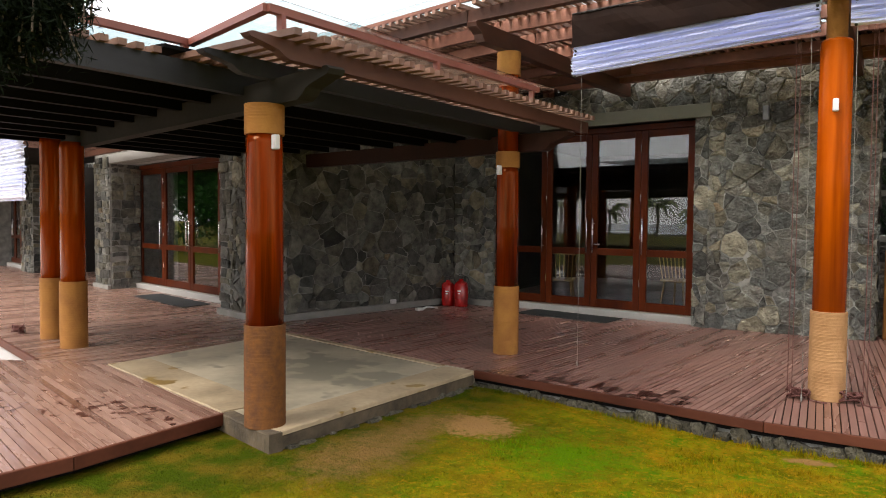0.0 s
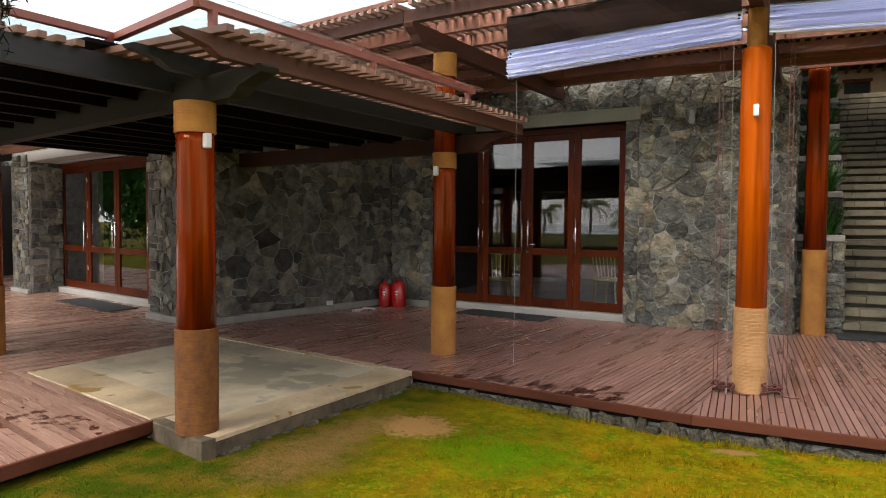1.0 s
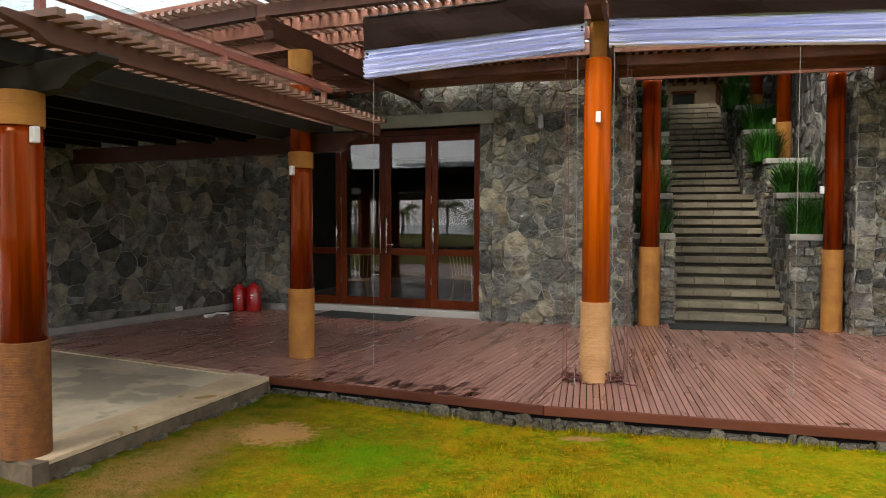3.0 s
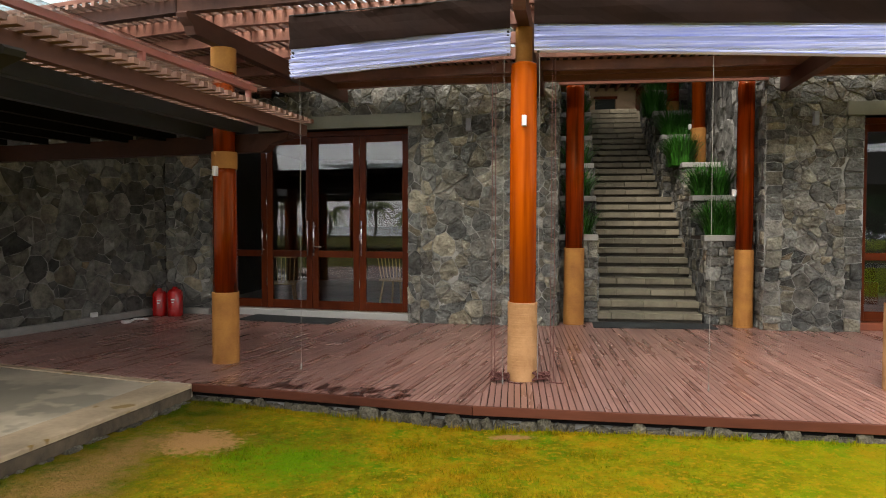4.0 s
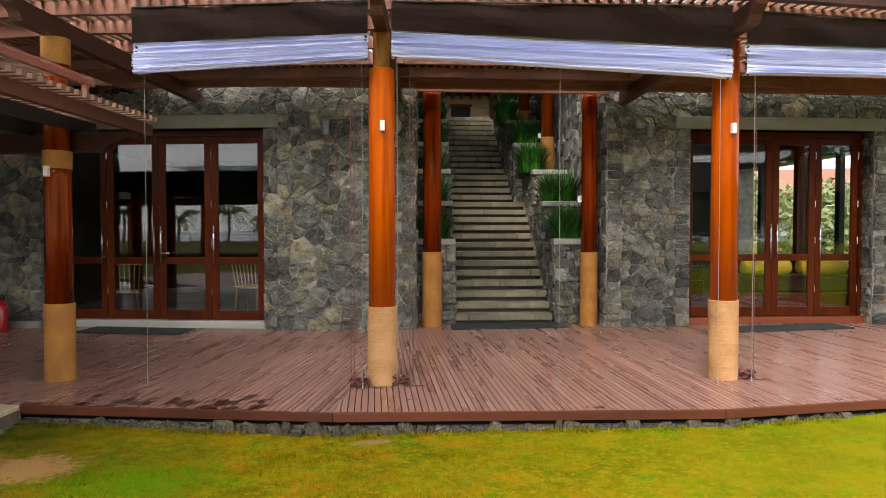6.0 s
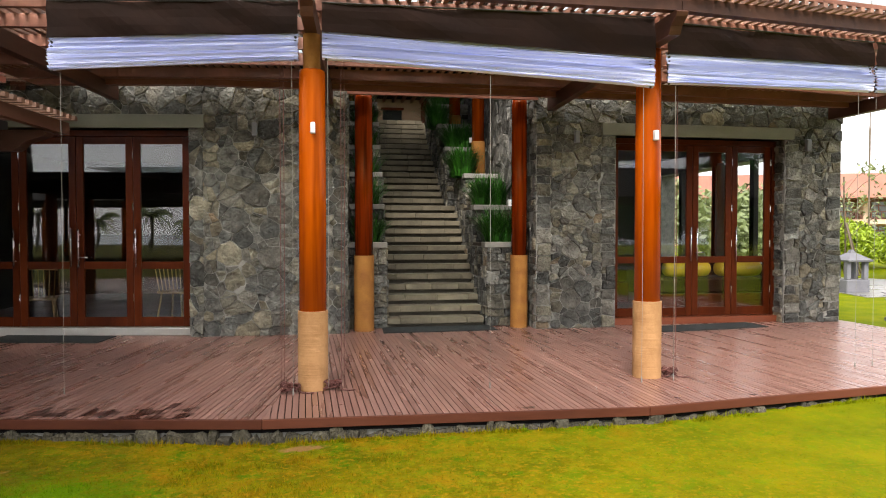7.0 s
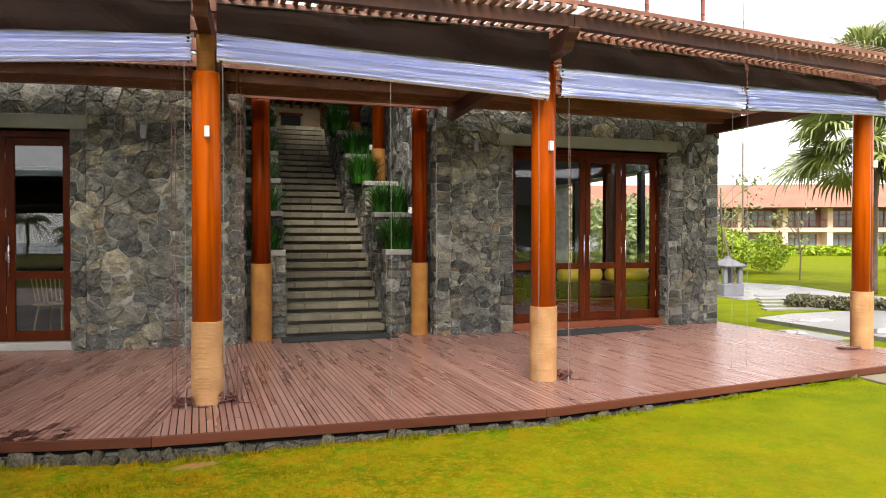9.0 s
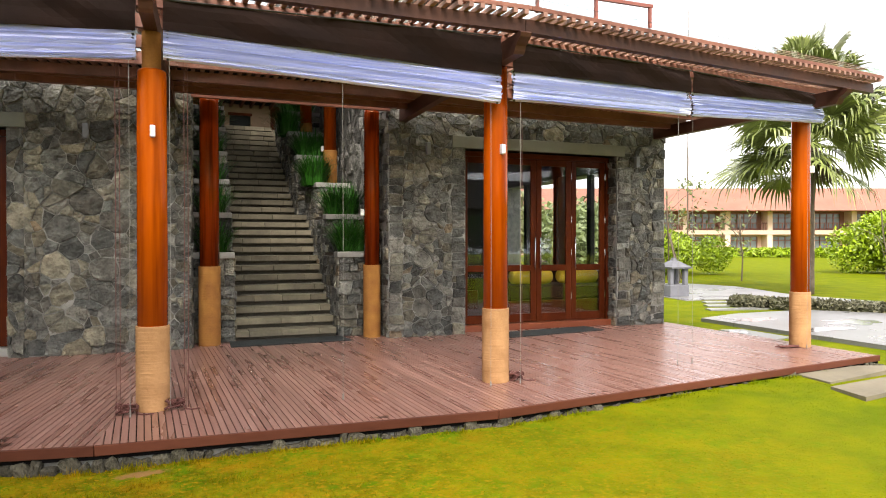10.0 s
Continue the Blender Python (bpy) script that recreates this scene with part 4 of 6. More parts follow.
def build_stairs():
    st = empty("stairs", (1.7, Y0, 0), "long flight of sandstone steps between planted stone walls", "stairs", kind="structure")
    rng = random.Random(4)
    inv = st.matrix_world.inverted()
    for k in range(28):
        y = Y0 + T * k
        l, r = stair_sides(y)
        z = R * (k + 1)
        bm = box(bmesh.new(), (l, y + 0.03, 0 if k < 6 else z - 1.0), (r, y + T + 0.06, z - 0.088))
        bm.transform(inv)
        part("riser", bm, RISERSHADE, st)
        cuts = [l] + sorted(l + (r - l) * (n + rng.uniform(0.3, 0.7)) / 3 for n in range(3)) + [r]
        for a, b in zip(cuts, cuts[1:]):
            bm = box(bmesh.new(), (a + 0.002, y - 0.035 + rng.uniform(-0.008, 0.008), z - 0.09), (b - 0.002, y + T + 0.03, z + rng.uniform(-0.003, 0.003)), None, 0.006)
            bm.transform(inv)
            part("tread", bm, STEP, st)
    bm = box(bmesh.new(), (0.2, Y0 + 28 * T, 2.9), (6.2, 33, 28 * R))
    tagged(part("pavement", bm, STEP), "stone landing at the head of the stairs", "landing", kind="structure")


build_stairs()

CAP = mat("planter_cap", (0.15, 0.15, 0.135), (0.30, 0.29, 0.26), 4, 0.8, fine=40, bump=0.25)
LEAF = mat("strap_leaf", (0.005, 0.04, 0.003), (0.03, 0.145, 0.010), 4, 0.5, spec=0.25, bump=0.0, vary=0.35, island=True)
SOIL = mat("soil", (0.03, 0.02, 0.012), (0.07, 0.05, 0.03), 8, 0.95, bump=0.5)
PLANTERS = []


def planter(x0, x1, y0, y1, zt, z0):
    p = empty("planter", ((x0 + x1) / 2, (y0 + y1) / 2, z0), "stone planter with a grey cap and spiky green plants", "planter", "planters beside the stairs")
    inv = p.matrix_world.inverted()

    def add(name, bm, material, label=""):
        bm.transform(inv)
        return part(name, bm, material, p, label)

    add("body", box(bmesh.new(), (x0, y0 + 0.03, z0), (x1, y1, zt - 0.07)), MORTAR)
    for lo, hi in (((x0 - 0.03, y0 - 0.04, zt - 0.085), (x1, y0 + 0.2, zt)),):
        add("cap", box(bmesh.new(), lo, hi, None, 0.008), CAP)
    add("soil", box(bmesh.new(), (x0 + 0.02, y0 + 0.2, zt - 0.07), (x1 - 0.02, y1, zt - 0.02)), SOIL)
    PLANTERS.append((p, x0, x1, y0, z0, zt))
    return p


def clump(x, y, z, h, spread, n, seed):
    """A tuft of strap leaves, each bent over under its weight."""
    rng = random.Random(seed)
    bm = bmesh.new()
    for _ in range(n):
        a = rng.uniform(0, 2 * math.pi)
        r0 = rng.uniform(0, 0.16)
        out = Vector((math.cos(a), math.sin(a), 0))
        side = Vector((-out.y, out.x, 0)) * rng.uniform(0.008, 0.014)
        hh, ss = h * rng.uniform(0.6, 1.15), spread * rng.uniform(0.15, 1.0)
        last = None
        for k in range(5):
            s = k / 4
            c = out * (r0 + ss * s ** 1.5) + Vector((0, 0, hh * (s - 0.45 * s ** 3 * (ss / spread))))
            wv = side * (1 - s * 0.92)
            row = (bm.verts.new(c - wv), bm.verts.new(c + wv))
            if last:
                bm.faces.new((last[0], last[1], row[1], row[0]))
            last = row
    ob = part("plant", bm, LEAF)
    ob.location = (x, y, z)
    return tagged(ob, "tuft of long spiky green leaves in a planter", "plant", "plants beside the stairs")


def build_planters():
    n = 0
    for k in range(6):
        y0 = Y0 - 0.02 + 1.02 * k
        zt = 1.26 + 0.595 * k
        l = stair_sides(y0 + 0.4)[1] + 0.02
        planter(l, 2.98 + 0.026 * (y0 - 9.75), y0, y0 + 1.05, zt, 0 if k < 2 else zt - 1.3)
        for c in range(4):
            n += 1
            if k in (2, 4):
                clump(l - 0.04 + 0.08 * (c % 3), y0 + 0.26 + 0.25 * (c // 2), zt - 0.03, 0.68, 0.46, 170, n)
            else:
                clump(l + 0.18 + 0.2 * (c % 3) + 0.03 * c, y0 + 0.28 + 0.25 * (c // 2), zt - 0.03, 0.66, 0.62, 170, n)
    for k in range(6):
        y0 = Y0 - 0.02 + 1.02 * k
        zt = 1.26 + 0.595 * k
        r = stair_sides(y0 + 0.4)[0] - 0.02
        planter(0.32 + 0.028 * (y0 - 9.75), r, y0, y0 + 1.05, zt, 0 if k < 2 else zt - 1.3)
        for c in range(2):
            n += 1
            clump(r - 0.2 - 0.12 * c, y0 + 0.4 + 0.3 * c, zt - 0.03, 0.6, 0.5, 120, n)


build_planters()


def plain_column(x, y, z0, z1, rope, r=0.125):
    c = empty("column", (x, y, z0), "lacquered log column with rope-wrapped foot beside the stairs", "column", "columns beside the stairs")
    part("trunk", lathe(bmesh.new(), [(rope, r * 0.95), (z1 - z0, r * 0.9)], 24), LACQ, c, smooth=True)
    part("rope_wrap", lathe(bmesh.new(), [(k * 0.02, r * 1.05 + 0.003 * (k % 2)) for k in range(int(rope / 0.02) + 1)], 24), ROPE, c, "tan rope wound round the foot", True)
    return c


plain_column(2.85, 13.0, 1.9, 5.6, 1.22)
plain_column(2.75, 14.9, 2.7, 7.2, 1.22)
plain_column(0.62, 16.2, 3.8, 7.2, 1.25)


def build_upper_house():
    h = empty("pavilion", (2.8, 30.0, 28 * R), "plastered building under timber eaves at the head of the stairs", "building")
    for lo, hi in (((-4, 0, 0), (-0.4, 0.3, 3.2)), ((0.45, 0, 0), (1.25, 0.3, 3.2)), ((-0.4, 0, 2.62), (0.45, 0.3, 3.2))):
        part("wall", box(bmesh.new(), lo, hi), PLASTER, h)
    # black sheet close behind the doorway stands for its dark inside
    part("back", box(bmesh.new(), (-0.8, 0.32, 0), (0.8, 0.5, 3.2)), MATM, h)
    part("screen", box(bmesh.new(), (1.25, 0.05, 0), (4, 0.25, 3.2)), FRAME, h, "dark timber screen")
    part("door_frame", box(bmesh.new(), (-0.46, -0.04, 2.53), (0.51, 0.05, 2.64), None, 0.01), FRAME, h)
    for k in range(21):
        part("rafter", box(bmesh.new(), (-4 + k * 0.4, -2.2, 2.85), (-3.91 + k * 0.4, 0.1, 3.0)), FRAME, h)
    part("eave", box(bmesh.new(), (-4.2, -2.3, 3.0), (4.2, 0.4, 3.08)), BEAM, h)
    for x in (-1.9, 1.7):
        part("post", lathe(bmesh.new(), [(0, 0.13), (2.9, 0.12)], 16, Matrix.Translation((x, -1.6, 0))), LACQ, h, smooth=True)


build_upper_house()


def build_stair_shade_roof():
    """An unseen timber roof added to dim the passage; it climbs with the stairs."""
    r = empty("stair_shade_roof", (1.7, 11.0, 5.4), "unseen sloping timber roof that dims the stairs", "roof")
    rise = math.atan2(3.2, 17)
    m = Matrix.Rotation(rise, 4, 'X')
    for x0, x1 in ((-2.6, -0.6), (0.3, 3.0)):
        part("boards", box(bmesh.new(), (x0, -0.4, 0.16), (x1, 17.5, 0.22), m), BEAM, r)
        for k in range(4):
            x = x0 + 0.05 + k * (x1 - x0 - 0.2) / 3
            part("rafter", box(bmesh.new(), (x, -0.4, 0.0), (x + 0.09, 17.5, 0.16), m), FRAME, r)
    part("boards", box(bmesh.new(), (-0.6, -0.4, 0.16), (0.3, 3.0, 0.22), m), BEAM, r)


build_stair_shade_roof()


# ---- fixtures ----
def wall_light(x, y, z, turn):
    l = empty("wall_light", pose(x, y, z, 0, 0, turn), "small white box light on a column", "light", "lights on the columns")
    part("housing", box(bmesh.new(), (-0.021, -0.05, -0.048), (0.021, 0.0, 0.048), None, 0.006), WHITE, l)
    part("bracket", box(bmesh.new(), (-0.02, -0.005, -0.04), (0.02, 0.03, 0.04)), STEEL, l)
    return l


def on_column(key, off, z, r=0.118):
    """A light on the side of a column that faces off degrees from the eye's bearing."""
    x, y = COL[key]
    a = math.atan2(-y, -x) + radians(off)
    wall_light(x + r * math.cos(a), y + r * math.sin(a), z, math.degrees(a) + 90)


on_column("a", 30, 1.905)
on_column("b", -38, 1.925)
on_column("c", 2, 2.31)
on_column("d", 30, 2.32)
on_column("g", 75, 2.365)
wall_light(0.565, 10.0, 1.84, 90)
wall_light(2.70, 10.02, 1.84, -90)
wall_light(2.73, 13.0, 3.15, -90)
wall_light(2.63, 14.9, 3.92, -90)


def cord(x, y, z0, z1, material=CORD, r=0.0022, label="thin pale cord hanging from a blind", weight=True):
    c = empty("cord", (x, y, z0), label, "cord", "cords of the blinds")
    part("line", tube(bmesh.new(), [(0, 0, 0.02), (0.003, 0, (z1 - z0) * 0.5), (0, 0, z1 - z0)], r, 5), material, c)
    if weight:
        part("weight", lathe(bmesh.new(), [(0, 0.004), (0.008, 0.007), (0.05, 0.007), (0.06, 0.003)], 10), CORD, c)
    return c


def rope_heap(x, y, seed, n=9, high=0.10, wide=1.3):
    rng = random.Random(seed)
    pts = []
    for k in range(n * 14):
        a = k * 0.45
        rr = 0.042 + 0.02 * math.sin(k * 0.37 + seed) + 0.012 * rng.random()
        pts.append((rr * math.cos(a) * wide, rr * math.sin(a), 0.008 + high * abs(math.sin(k * 0.21)) * rng.uniform(0.4, 1)))
    pts += [(0.08, -0.04, 0.008), (0.15, -0.07, 0.006), (0.2, -0.05, 0.006)]
    ob = part("tangled_cord", tube(bmesh.new(), pts, 0.006, 5), REDCORD)
    ob.location = (x, y, 0)
    tagged(ob, "tangled heap of thin red-brown cord on the deck", "rope", "cord heaps at the columns")


# ---- extinguishers ----
def extinguisher(x, y, s, turn):
    e = empty("fire_extinguisher", pose(x, y, 0, 0, 0, turn), "red fire extinguisher with white label standing on the deck", "extinguisher", "extinguishers in the corner")
    r, h = 0.115 * s, 0.42 * s
    cyl = part("cylinder", lathe(bmesh.new(), [(0.0, r * 0.95), (0.02, r), (h * 0.85, r), (h * 0.94, r * 0.8), (h, r * 0.35), (h + 0.03, r * 0.3)], 24), REDPAINT, e, smooth=True)
    bm = lathe(bmesh.new(), [(h + 0.03, r * 0.35), (h + 0.07, r * 0.3)], 12)
    box(bm, (-0.02, -0.09, h + 0.07), (0.02, 0.03, h + 0.085))
    box(bm, (-0.012, -0.10, h + 0.10), (0.012, 0.02, h + 0.112))
    valve = part("valve", bm, BLACK, e)
    part("hose", tube(bmesh.new(), [(0, 0.02, h + 0.05), (r * 0.9, 0.01, h + 0.06), (r * 1.35, 0, h * 0.85), (r * 1.25, -0.01, h * 0.5)], 0.012, 8), BLACK, e)
    part("gauge", lathe(bmesh.new(), [(0, 0.018), (0.012, 0.018)], 12, Matrix.Translation((0, -0.03, h + 0.05)) @ Matrix.Rotation(radians(90), 4, 'X')), BLACK, valve)
    for k, (z, w) in enumerate(((0.60, 0.5), (0.50, 0.3))):
        bm = bmesh.new()
        rows = []
        for n in range(5):
            a = -math.pi / 2 + (n / 4 - 0.5) * w
            rows.append((bm.verts.new(((r + 0.002) * math.cos(a), (r + 0.002) * math.sin(a), h * z)), bm.verts.new(((r + 0.002) * math.cos(a), (r + 0.002) * math.sin(a), h * (z + 0.035)))))
        for a, b in zip(rows, rows[1:]):
            bm.faces.new((a[0], b[0], b[1], a[1]))
        part("print", bm, WHITE, cyl, "white printed bar")
    return e


# ---- small things in place ----
cord(-2.24, 6.46, 0.0, 2.80)
cord(-0.285, 6.10, 0.0, 2.86)
cord(0.017, 6.08, 0.04, 2.88, weight=False)
cord(1.445, 6.08, 0.0, 2.80)
cord(2.90, 6.09, 0.0, 2.76)
cord(3.235, 6.12, 0.0, 2.80)
cord(5.41, 6.41, 0.0, 2.86)
cord(5.64, 6.44, 0.0, 2.86)
cord(7.775, 6.73, 0.0, 2.95)
for x, y in ((-0.40, 6.32), (-0.37, 6.34), (0.13, 6.30), (0.16, 6.32), (3.36, 6.36), (3.39, 6.38)):
    cord(x, y, -0.02, 3.2, REDCORD, 0.0032, "thin red-brown cord beside a column", False)
for n, (x, y) in enumerate(((-0.31, 6.20), (0.05, 6.26), (3.27, 6.29))):
    rope_heap(x, y, n)
rope_heap(7.66, 6.92, 3, 7, 0.03, 3.0)
extinguisher(-5.45, 9.98, 1.0, 10)
extinguisher(-5.70, 9.98, 0.93, 20)


def socket(p, label):
    s = empty("socket", p, label, "socket")
    part("plate", box(bmesh.new(), (-0.065, -0.02, -0.04), (0.065, 0.0, 0.04), None, 0.008), WHITE, s)
    part("cover", box(bmesh.new(), (-0.05, -0.032, -0.03), (0.05, -0.02, 0.03), None, 0.006), WHITE, s)


GREYBOX = mat("grey_box", (0.13, 0.135, 0.15), (0.18, 0.185, 0.20), 6, 0.6, bump=0.0)
socket(pose(-6.145, 9.02, 0.12, 0, 0, 75), "white socket box low on the stone wall")


def small_box(x, y, z):
    s = empty("junction_box", (x, y, z), "small grey box fixed to the stone wall", "box", "grey boxes on the walls")
    part("case", box(bmesh.new(), (-0.035, -0.05, -0.09), (0.035, 0.03, 0.09), None, 0.008), GREYBOX, s)


small_box(3.60, 9.73, 2.79)
small_box(7.345, 9.74, 2.745)
small_box(-0.945, 9.72, 2.785)


def litter():
    s = empty("packaging", pose(-5.72, 9.14, 0, 0, 0, 70), "crumpled white plastic packaging lying on the deck", "litter")
    part("wrapper", box(bmesh.new(), (-0.07, -0.05, 0.0), (0.05, 0.05, 0.045), None, 0.015), WHITE, s)
    part("strip", tube(bmesh.new(), [(0.05, 0, 0.02), (0.16, 0.03, 0.04), (0.28, 0.0, 0.03), (0.34, -0.02, 0.015)], 0.015, 6), WHITE, s)


litter()

# skirting along the side wall, and the foot of the wing's pier
for p, q, z in (((-6.72, 6.84), CORNER, 0.10), ((-5.79, 10.335), (-5.0, 10.21), 0.10), ((-7.98, 7.18), (-6.70, 6.81), 0.09), ((-13.3, 8.72), (-12.42, 8.46), 0.08)):
    m, length = line_frame(p, q)
    tagged(part("baseboard", box(bmesh.new(), (0, -0.035, 0), (length, 0.03, z), m, 0.006), CAP), "grey cement plinth at the foot of the wall", "plinth", kind="structure")


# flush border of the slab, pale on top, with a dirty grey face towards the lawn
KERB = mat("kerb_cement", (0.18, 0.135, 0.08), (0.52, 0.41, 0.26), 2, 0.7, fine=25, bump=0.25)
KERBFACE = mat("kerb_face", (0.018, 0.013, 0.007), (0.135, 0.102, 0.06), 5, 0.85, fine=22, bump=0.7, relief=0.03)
add_stains(KERB, [(-5.2, 3.96, 0.55, 0.2)], (0.20, 0.125, 0.03), 4.0, (0.655, 0.70))


def worn_strip(name, p, q, w, z0, z1, material, label, seed):
    """A long cement strip whose outer upper edge is chipped and uneven."""
    rng = random.Random(seed)
    m, length = line_frame(p, q)
    n = max(2, int(length / 0.05))
    bm = bmesh.new()
    rows = []
    for k in range(n + 1):
        u = length * k / n
        chip = 0.004 + 0.010 * rng.random() ** 3
        ends = [(0, z0), (rng.uniform(-0.003, 0.003), z1 - chip), (chip * math.copysign(1.2, w), z1), (w, z1), (w, z0)]
        rows.append([bm.verts.new(m @ Vector((u, v, z))) for v, z in ends])
    for a, b in zip(rows, rows[1:]):
        for k in range(5):
            bm.faces.new((a[k], b[k], b[(k + 1) % 5], a[(k + 1) % 5]))
    bm.faces.new(rows[0])
    bm.faces.new(rows[-1])
    bmesh.ops.recalc_face_normals(bm, faces=bm.faces)
    return tagged(part(name, bm, material), label, "trim", kind="structure")


worn_strip("trim", (-3.193, 3.385), (-2.968, 5.70), 0.34, -0.028, 0.006, KERB, "pale cement border of the slab", 1)
worn_strip("trim", (-3.34, 5.82), (-5.97, 6.455), 0.10, -0.06, 0.006, KERB, "pale cement border of the slab", 2)
worn_strip("trim", (-3.88, 3.515), (-6.08, 4.11), -0.40, -0.06, 0.006, KERB, "pale cement border of the slab", 3)
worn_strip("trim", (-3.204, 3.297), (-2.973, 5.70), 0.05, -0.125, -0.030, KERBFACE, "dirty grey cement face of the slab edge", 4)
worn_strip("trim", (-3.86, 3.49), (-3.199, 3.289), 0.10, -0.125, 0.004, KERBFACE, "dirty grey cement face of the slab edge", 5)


# ---- foundation stones under the deck edge ----
def rubble(name, p, q, z0, z1, out, size, seed, parent):
    """Rounded stones in a row along p to q, each an object of its own."""
    rng = random.Random(seed)
    m, length = line_frame(p, q)
    u = 0.0
    while u < length:
        w = rng.uniform(*size)
        bm = bmesh.new()
        bmesh.ops.create_cube(bm, size=0.9)
        bmesh.ops.bevel(bm, geom=list(bm.edges), offset=0.14, segments=1, affect='EDGES')
        for v in bm.verts:
            v.co *= rng.uniform(0.8, 1.15)
        h = (z1 - z0) * rng.uniform(0.6, 1.12)
        ob = part(name, bm, FOOTSTONE, parent)
        ob.matrix_basis = m @ Matrix.Translation((u + w / 2, out + rng.uniform(-0.015, 0.035), z0 + h * 0.42)) @ Matrix.Rotation(rng.uniform(-0.45, 0.45), 4, 'Y') @ Matrix.Diagonal((w * 1.1, 0.14, h * 1.15, 1))
        u += w * rng.uniform(0.85, 1.05)


foot = empty("foundation", (0, 0, 0), "rough stone footing under the deck edge", "footing", kind="structure")
for n, (p, q) in enumerate(zip(EDGE, EDGE[1:])):
    rubble("stone", p, q, -0.215, -0.062, 0.025, (0.05, 0.15), n, foot)
    m, length = line_frame(p, q)
    part("mortar_bed", box(bmesh.new(), (0, 0.03, -0.25), (length, 0.12, -0.07), m), MORTAR, foot)
rubble("stone", (-3.2, 3.26), (-2.98, 5.755), -0.20, -0.105, 0.01, (0.06, 0.16), 9, foot)


# ---- right-hand garden ----
PAVE = mat("paving", (0.13, 0.133, 0.13), (0.24, 0.24, 0.235), 0.7, 0.45, fine=20, bump=0.1, wet=0.25)
SAND = mat("stepping_stone", (0.12, 0.105, 0.068), (0.23, 0.20, 0.135), 2, 0.8, fine=25, bump=0.3)
TILE = mat("roof_tile", (0.26, 0.1, 0.065), (0.36, 0.16, 0.11), 0.5, 0.8, fine=6, bump=0.3)
OCHRE = mat("ochre_render", (0.66, 0.46, 0.34), (0.78, 0.58, 0.45), 0.3, 0.85, fine=5, bump=0.05)
TIMBER = mat("red_timber", (0.19, 0.075, 0.055), (0.27, 0.12, 0.09), 1, 0.6, bump=0.05)
WINDOW = mat("dark_window", (0.13, 0.16, 0.17), (0.26, 0.3, 0.31), 0.4, 0.1, bump=0.0)
HEDGE = mat("hedge_leaf", (0.045, 0.052, 0.025), (0.17, 0.16, 0.09), 3, 0.6, bump=0.0, vary=0.4, island=True)
BUSH = mat("bush_leaf", (0.12, 0.2, 0.003), (0.36, 0.48, 0.015), 2, 0.5, bump=0.0, vary=0.35, island=True)
PALM = mat("palm_leaf", (0.045, 0.08, 0.012), (0.33, 0.38, 0.11), 1.5, 0.4, bump=0.0, vary=0.35, island=True)
DRYLEAF = mat("dry_palm_leaf", (0.03, 0.022, 0.012), (0.12, 0.085, 0.045), 3, 0.8, bump=0.0, vary=0.3, island=True)
BARK = mat("bark", (0.07, 0.05, 0.035), (0.19, 0.15, 0.11), 6, 0.9, fine=30, bump=0.6)
SPRAY = mat("far_leaf", (0.10, 0.14, 0.05), (0.26, 0.30, 0.12), 2, 0.5, bump=0.0, vary=0.3, island=True)


def slab(name, pts, z0, z1, material, label, cat="paving"):
    return tagged(part(name, prism(bmesh.new(), pts, z0, z1), material), label, cat, kind="structure")


slab("pavement", [(6.545, 5.80), (7.66, 5.93), (8.22, 5.72), (7.86, 5.62), (6.485, 5.32)], -0.2, -0.075, SAND, "pale stepping stone set in the lawn")
slab("pavement", [(6.256, 5.13), (7.275, 5.28), (7.9, 4.98), (6.14, 4.655)], -0.2, -0.065, SAND, "pale stepping stone set in the lawn")
slab("pavement", [(9.61, 10.72), (10.8, 11.13), (11.9, 11.2), (12.9, 11.2), (13.7, 10.2), (14.6, 8.0), (12.2, 6.0), (9.5, 6.7), (9.53, 8.5)], -0.2, -0.07, PAVE, "large pale concrete slab, wet in places")
slab("pavement", [(8.93, 9.51), (9.35, 9.42), (9.3, 8.34), (8.79, 8.22)], -0.2, -0.12, PAVE, "pale concrete paving slab beside the deck")
slab("road", [(11.9, 17.6), (17.2, 21.2), (17.9, 20.5), (18.2, 18.6), (16.9, 15.1), (17.05, 12.4), (16.5, 9.0), (15.3, 9.0), (15.85, 11.5), (15.8, 14.1), (14.1, 14.7), (12.6, 14.6), (12.9, 15.8)], -0.2, -0.125, PAVE, "pale grey path curving through the lawn")
for k in range(5):
    x, y = 11.3 + 0.62 * k, 12.3 + 0.75 * k
    slab("pavement", [(x, y), (x + 1.9, y - 0.35), (x + 2.1, y - 0.05), (x + 0.15, y + 0.35)], -0.2, -0.11, PAVE, "long pale paving strip in the lawn")


# shallow rain water standing on the paving
PUDDLE = mat("puddle", (0.10, 0.105, 0.105), (0.15, 0.155, 0.155), 2, 0.04, bump=0.0)
PUDDLE.node_tree.nodes["Principled BSDF"].inputs["Roughness"].default_value = 0.03


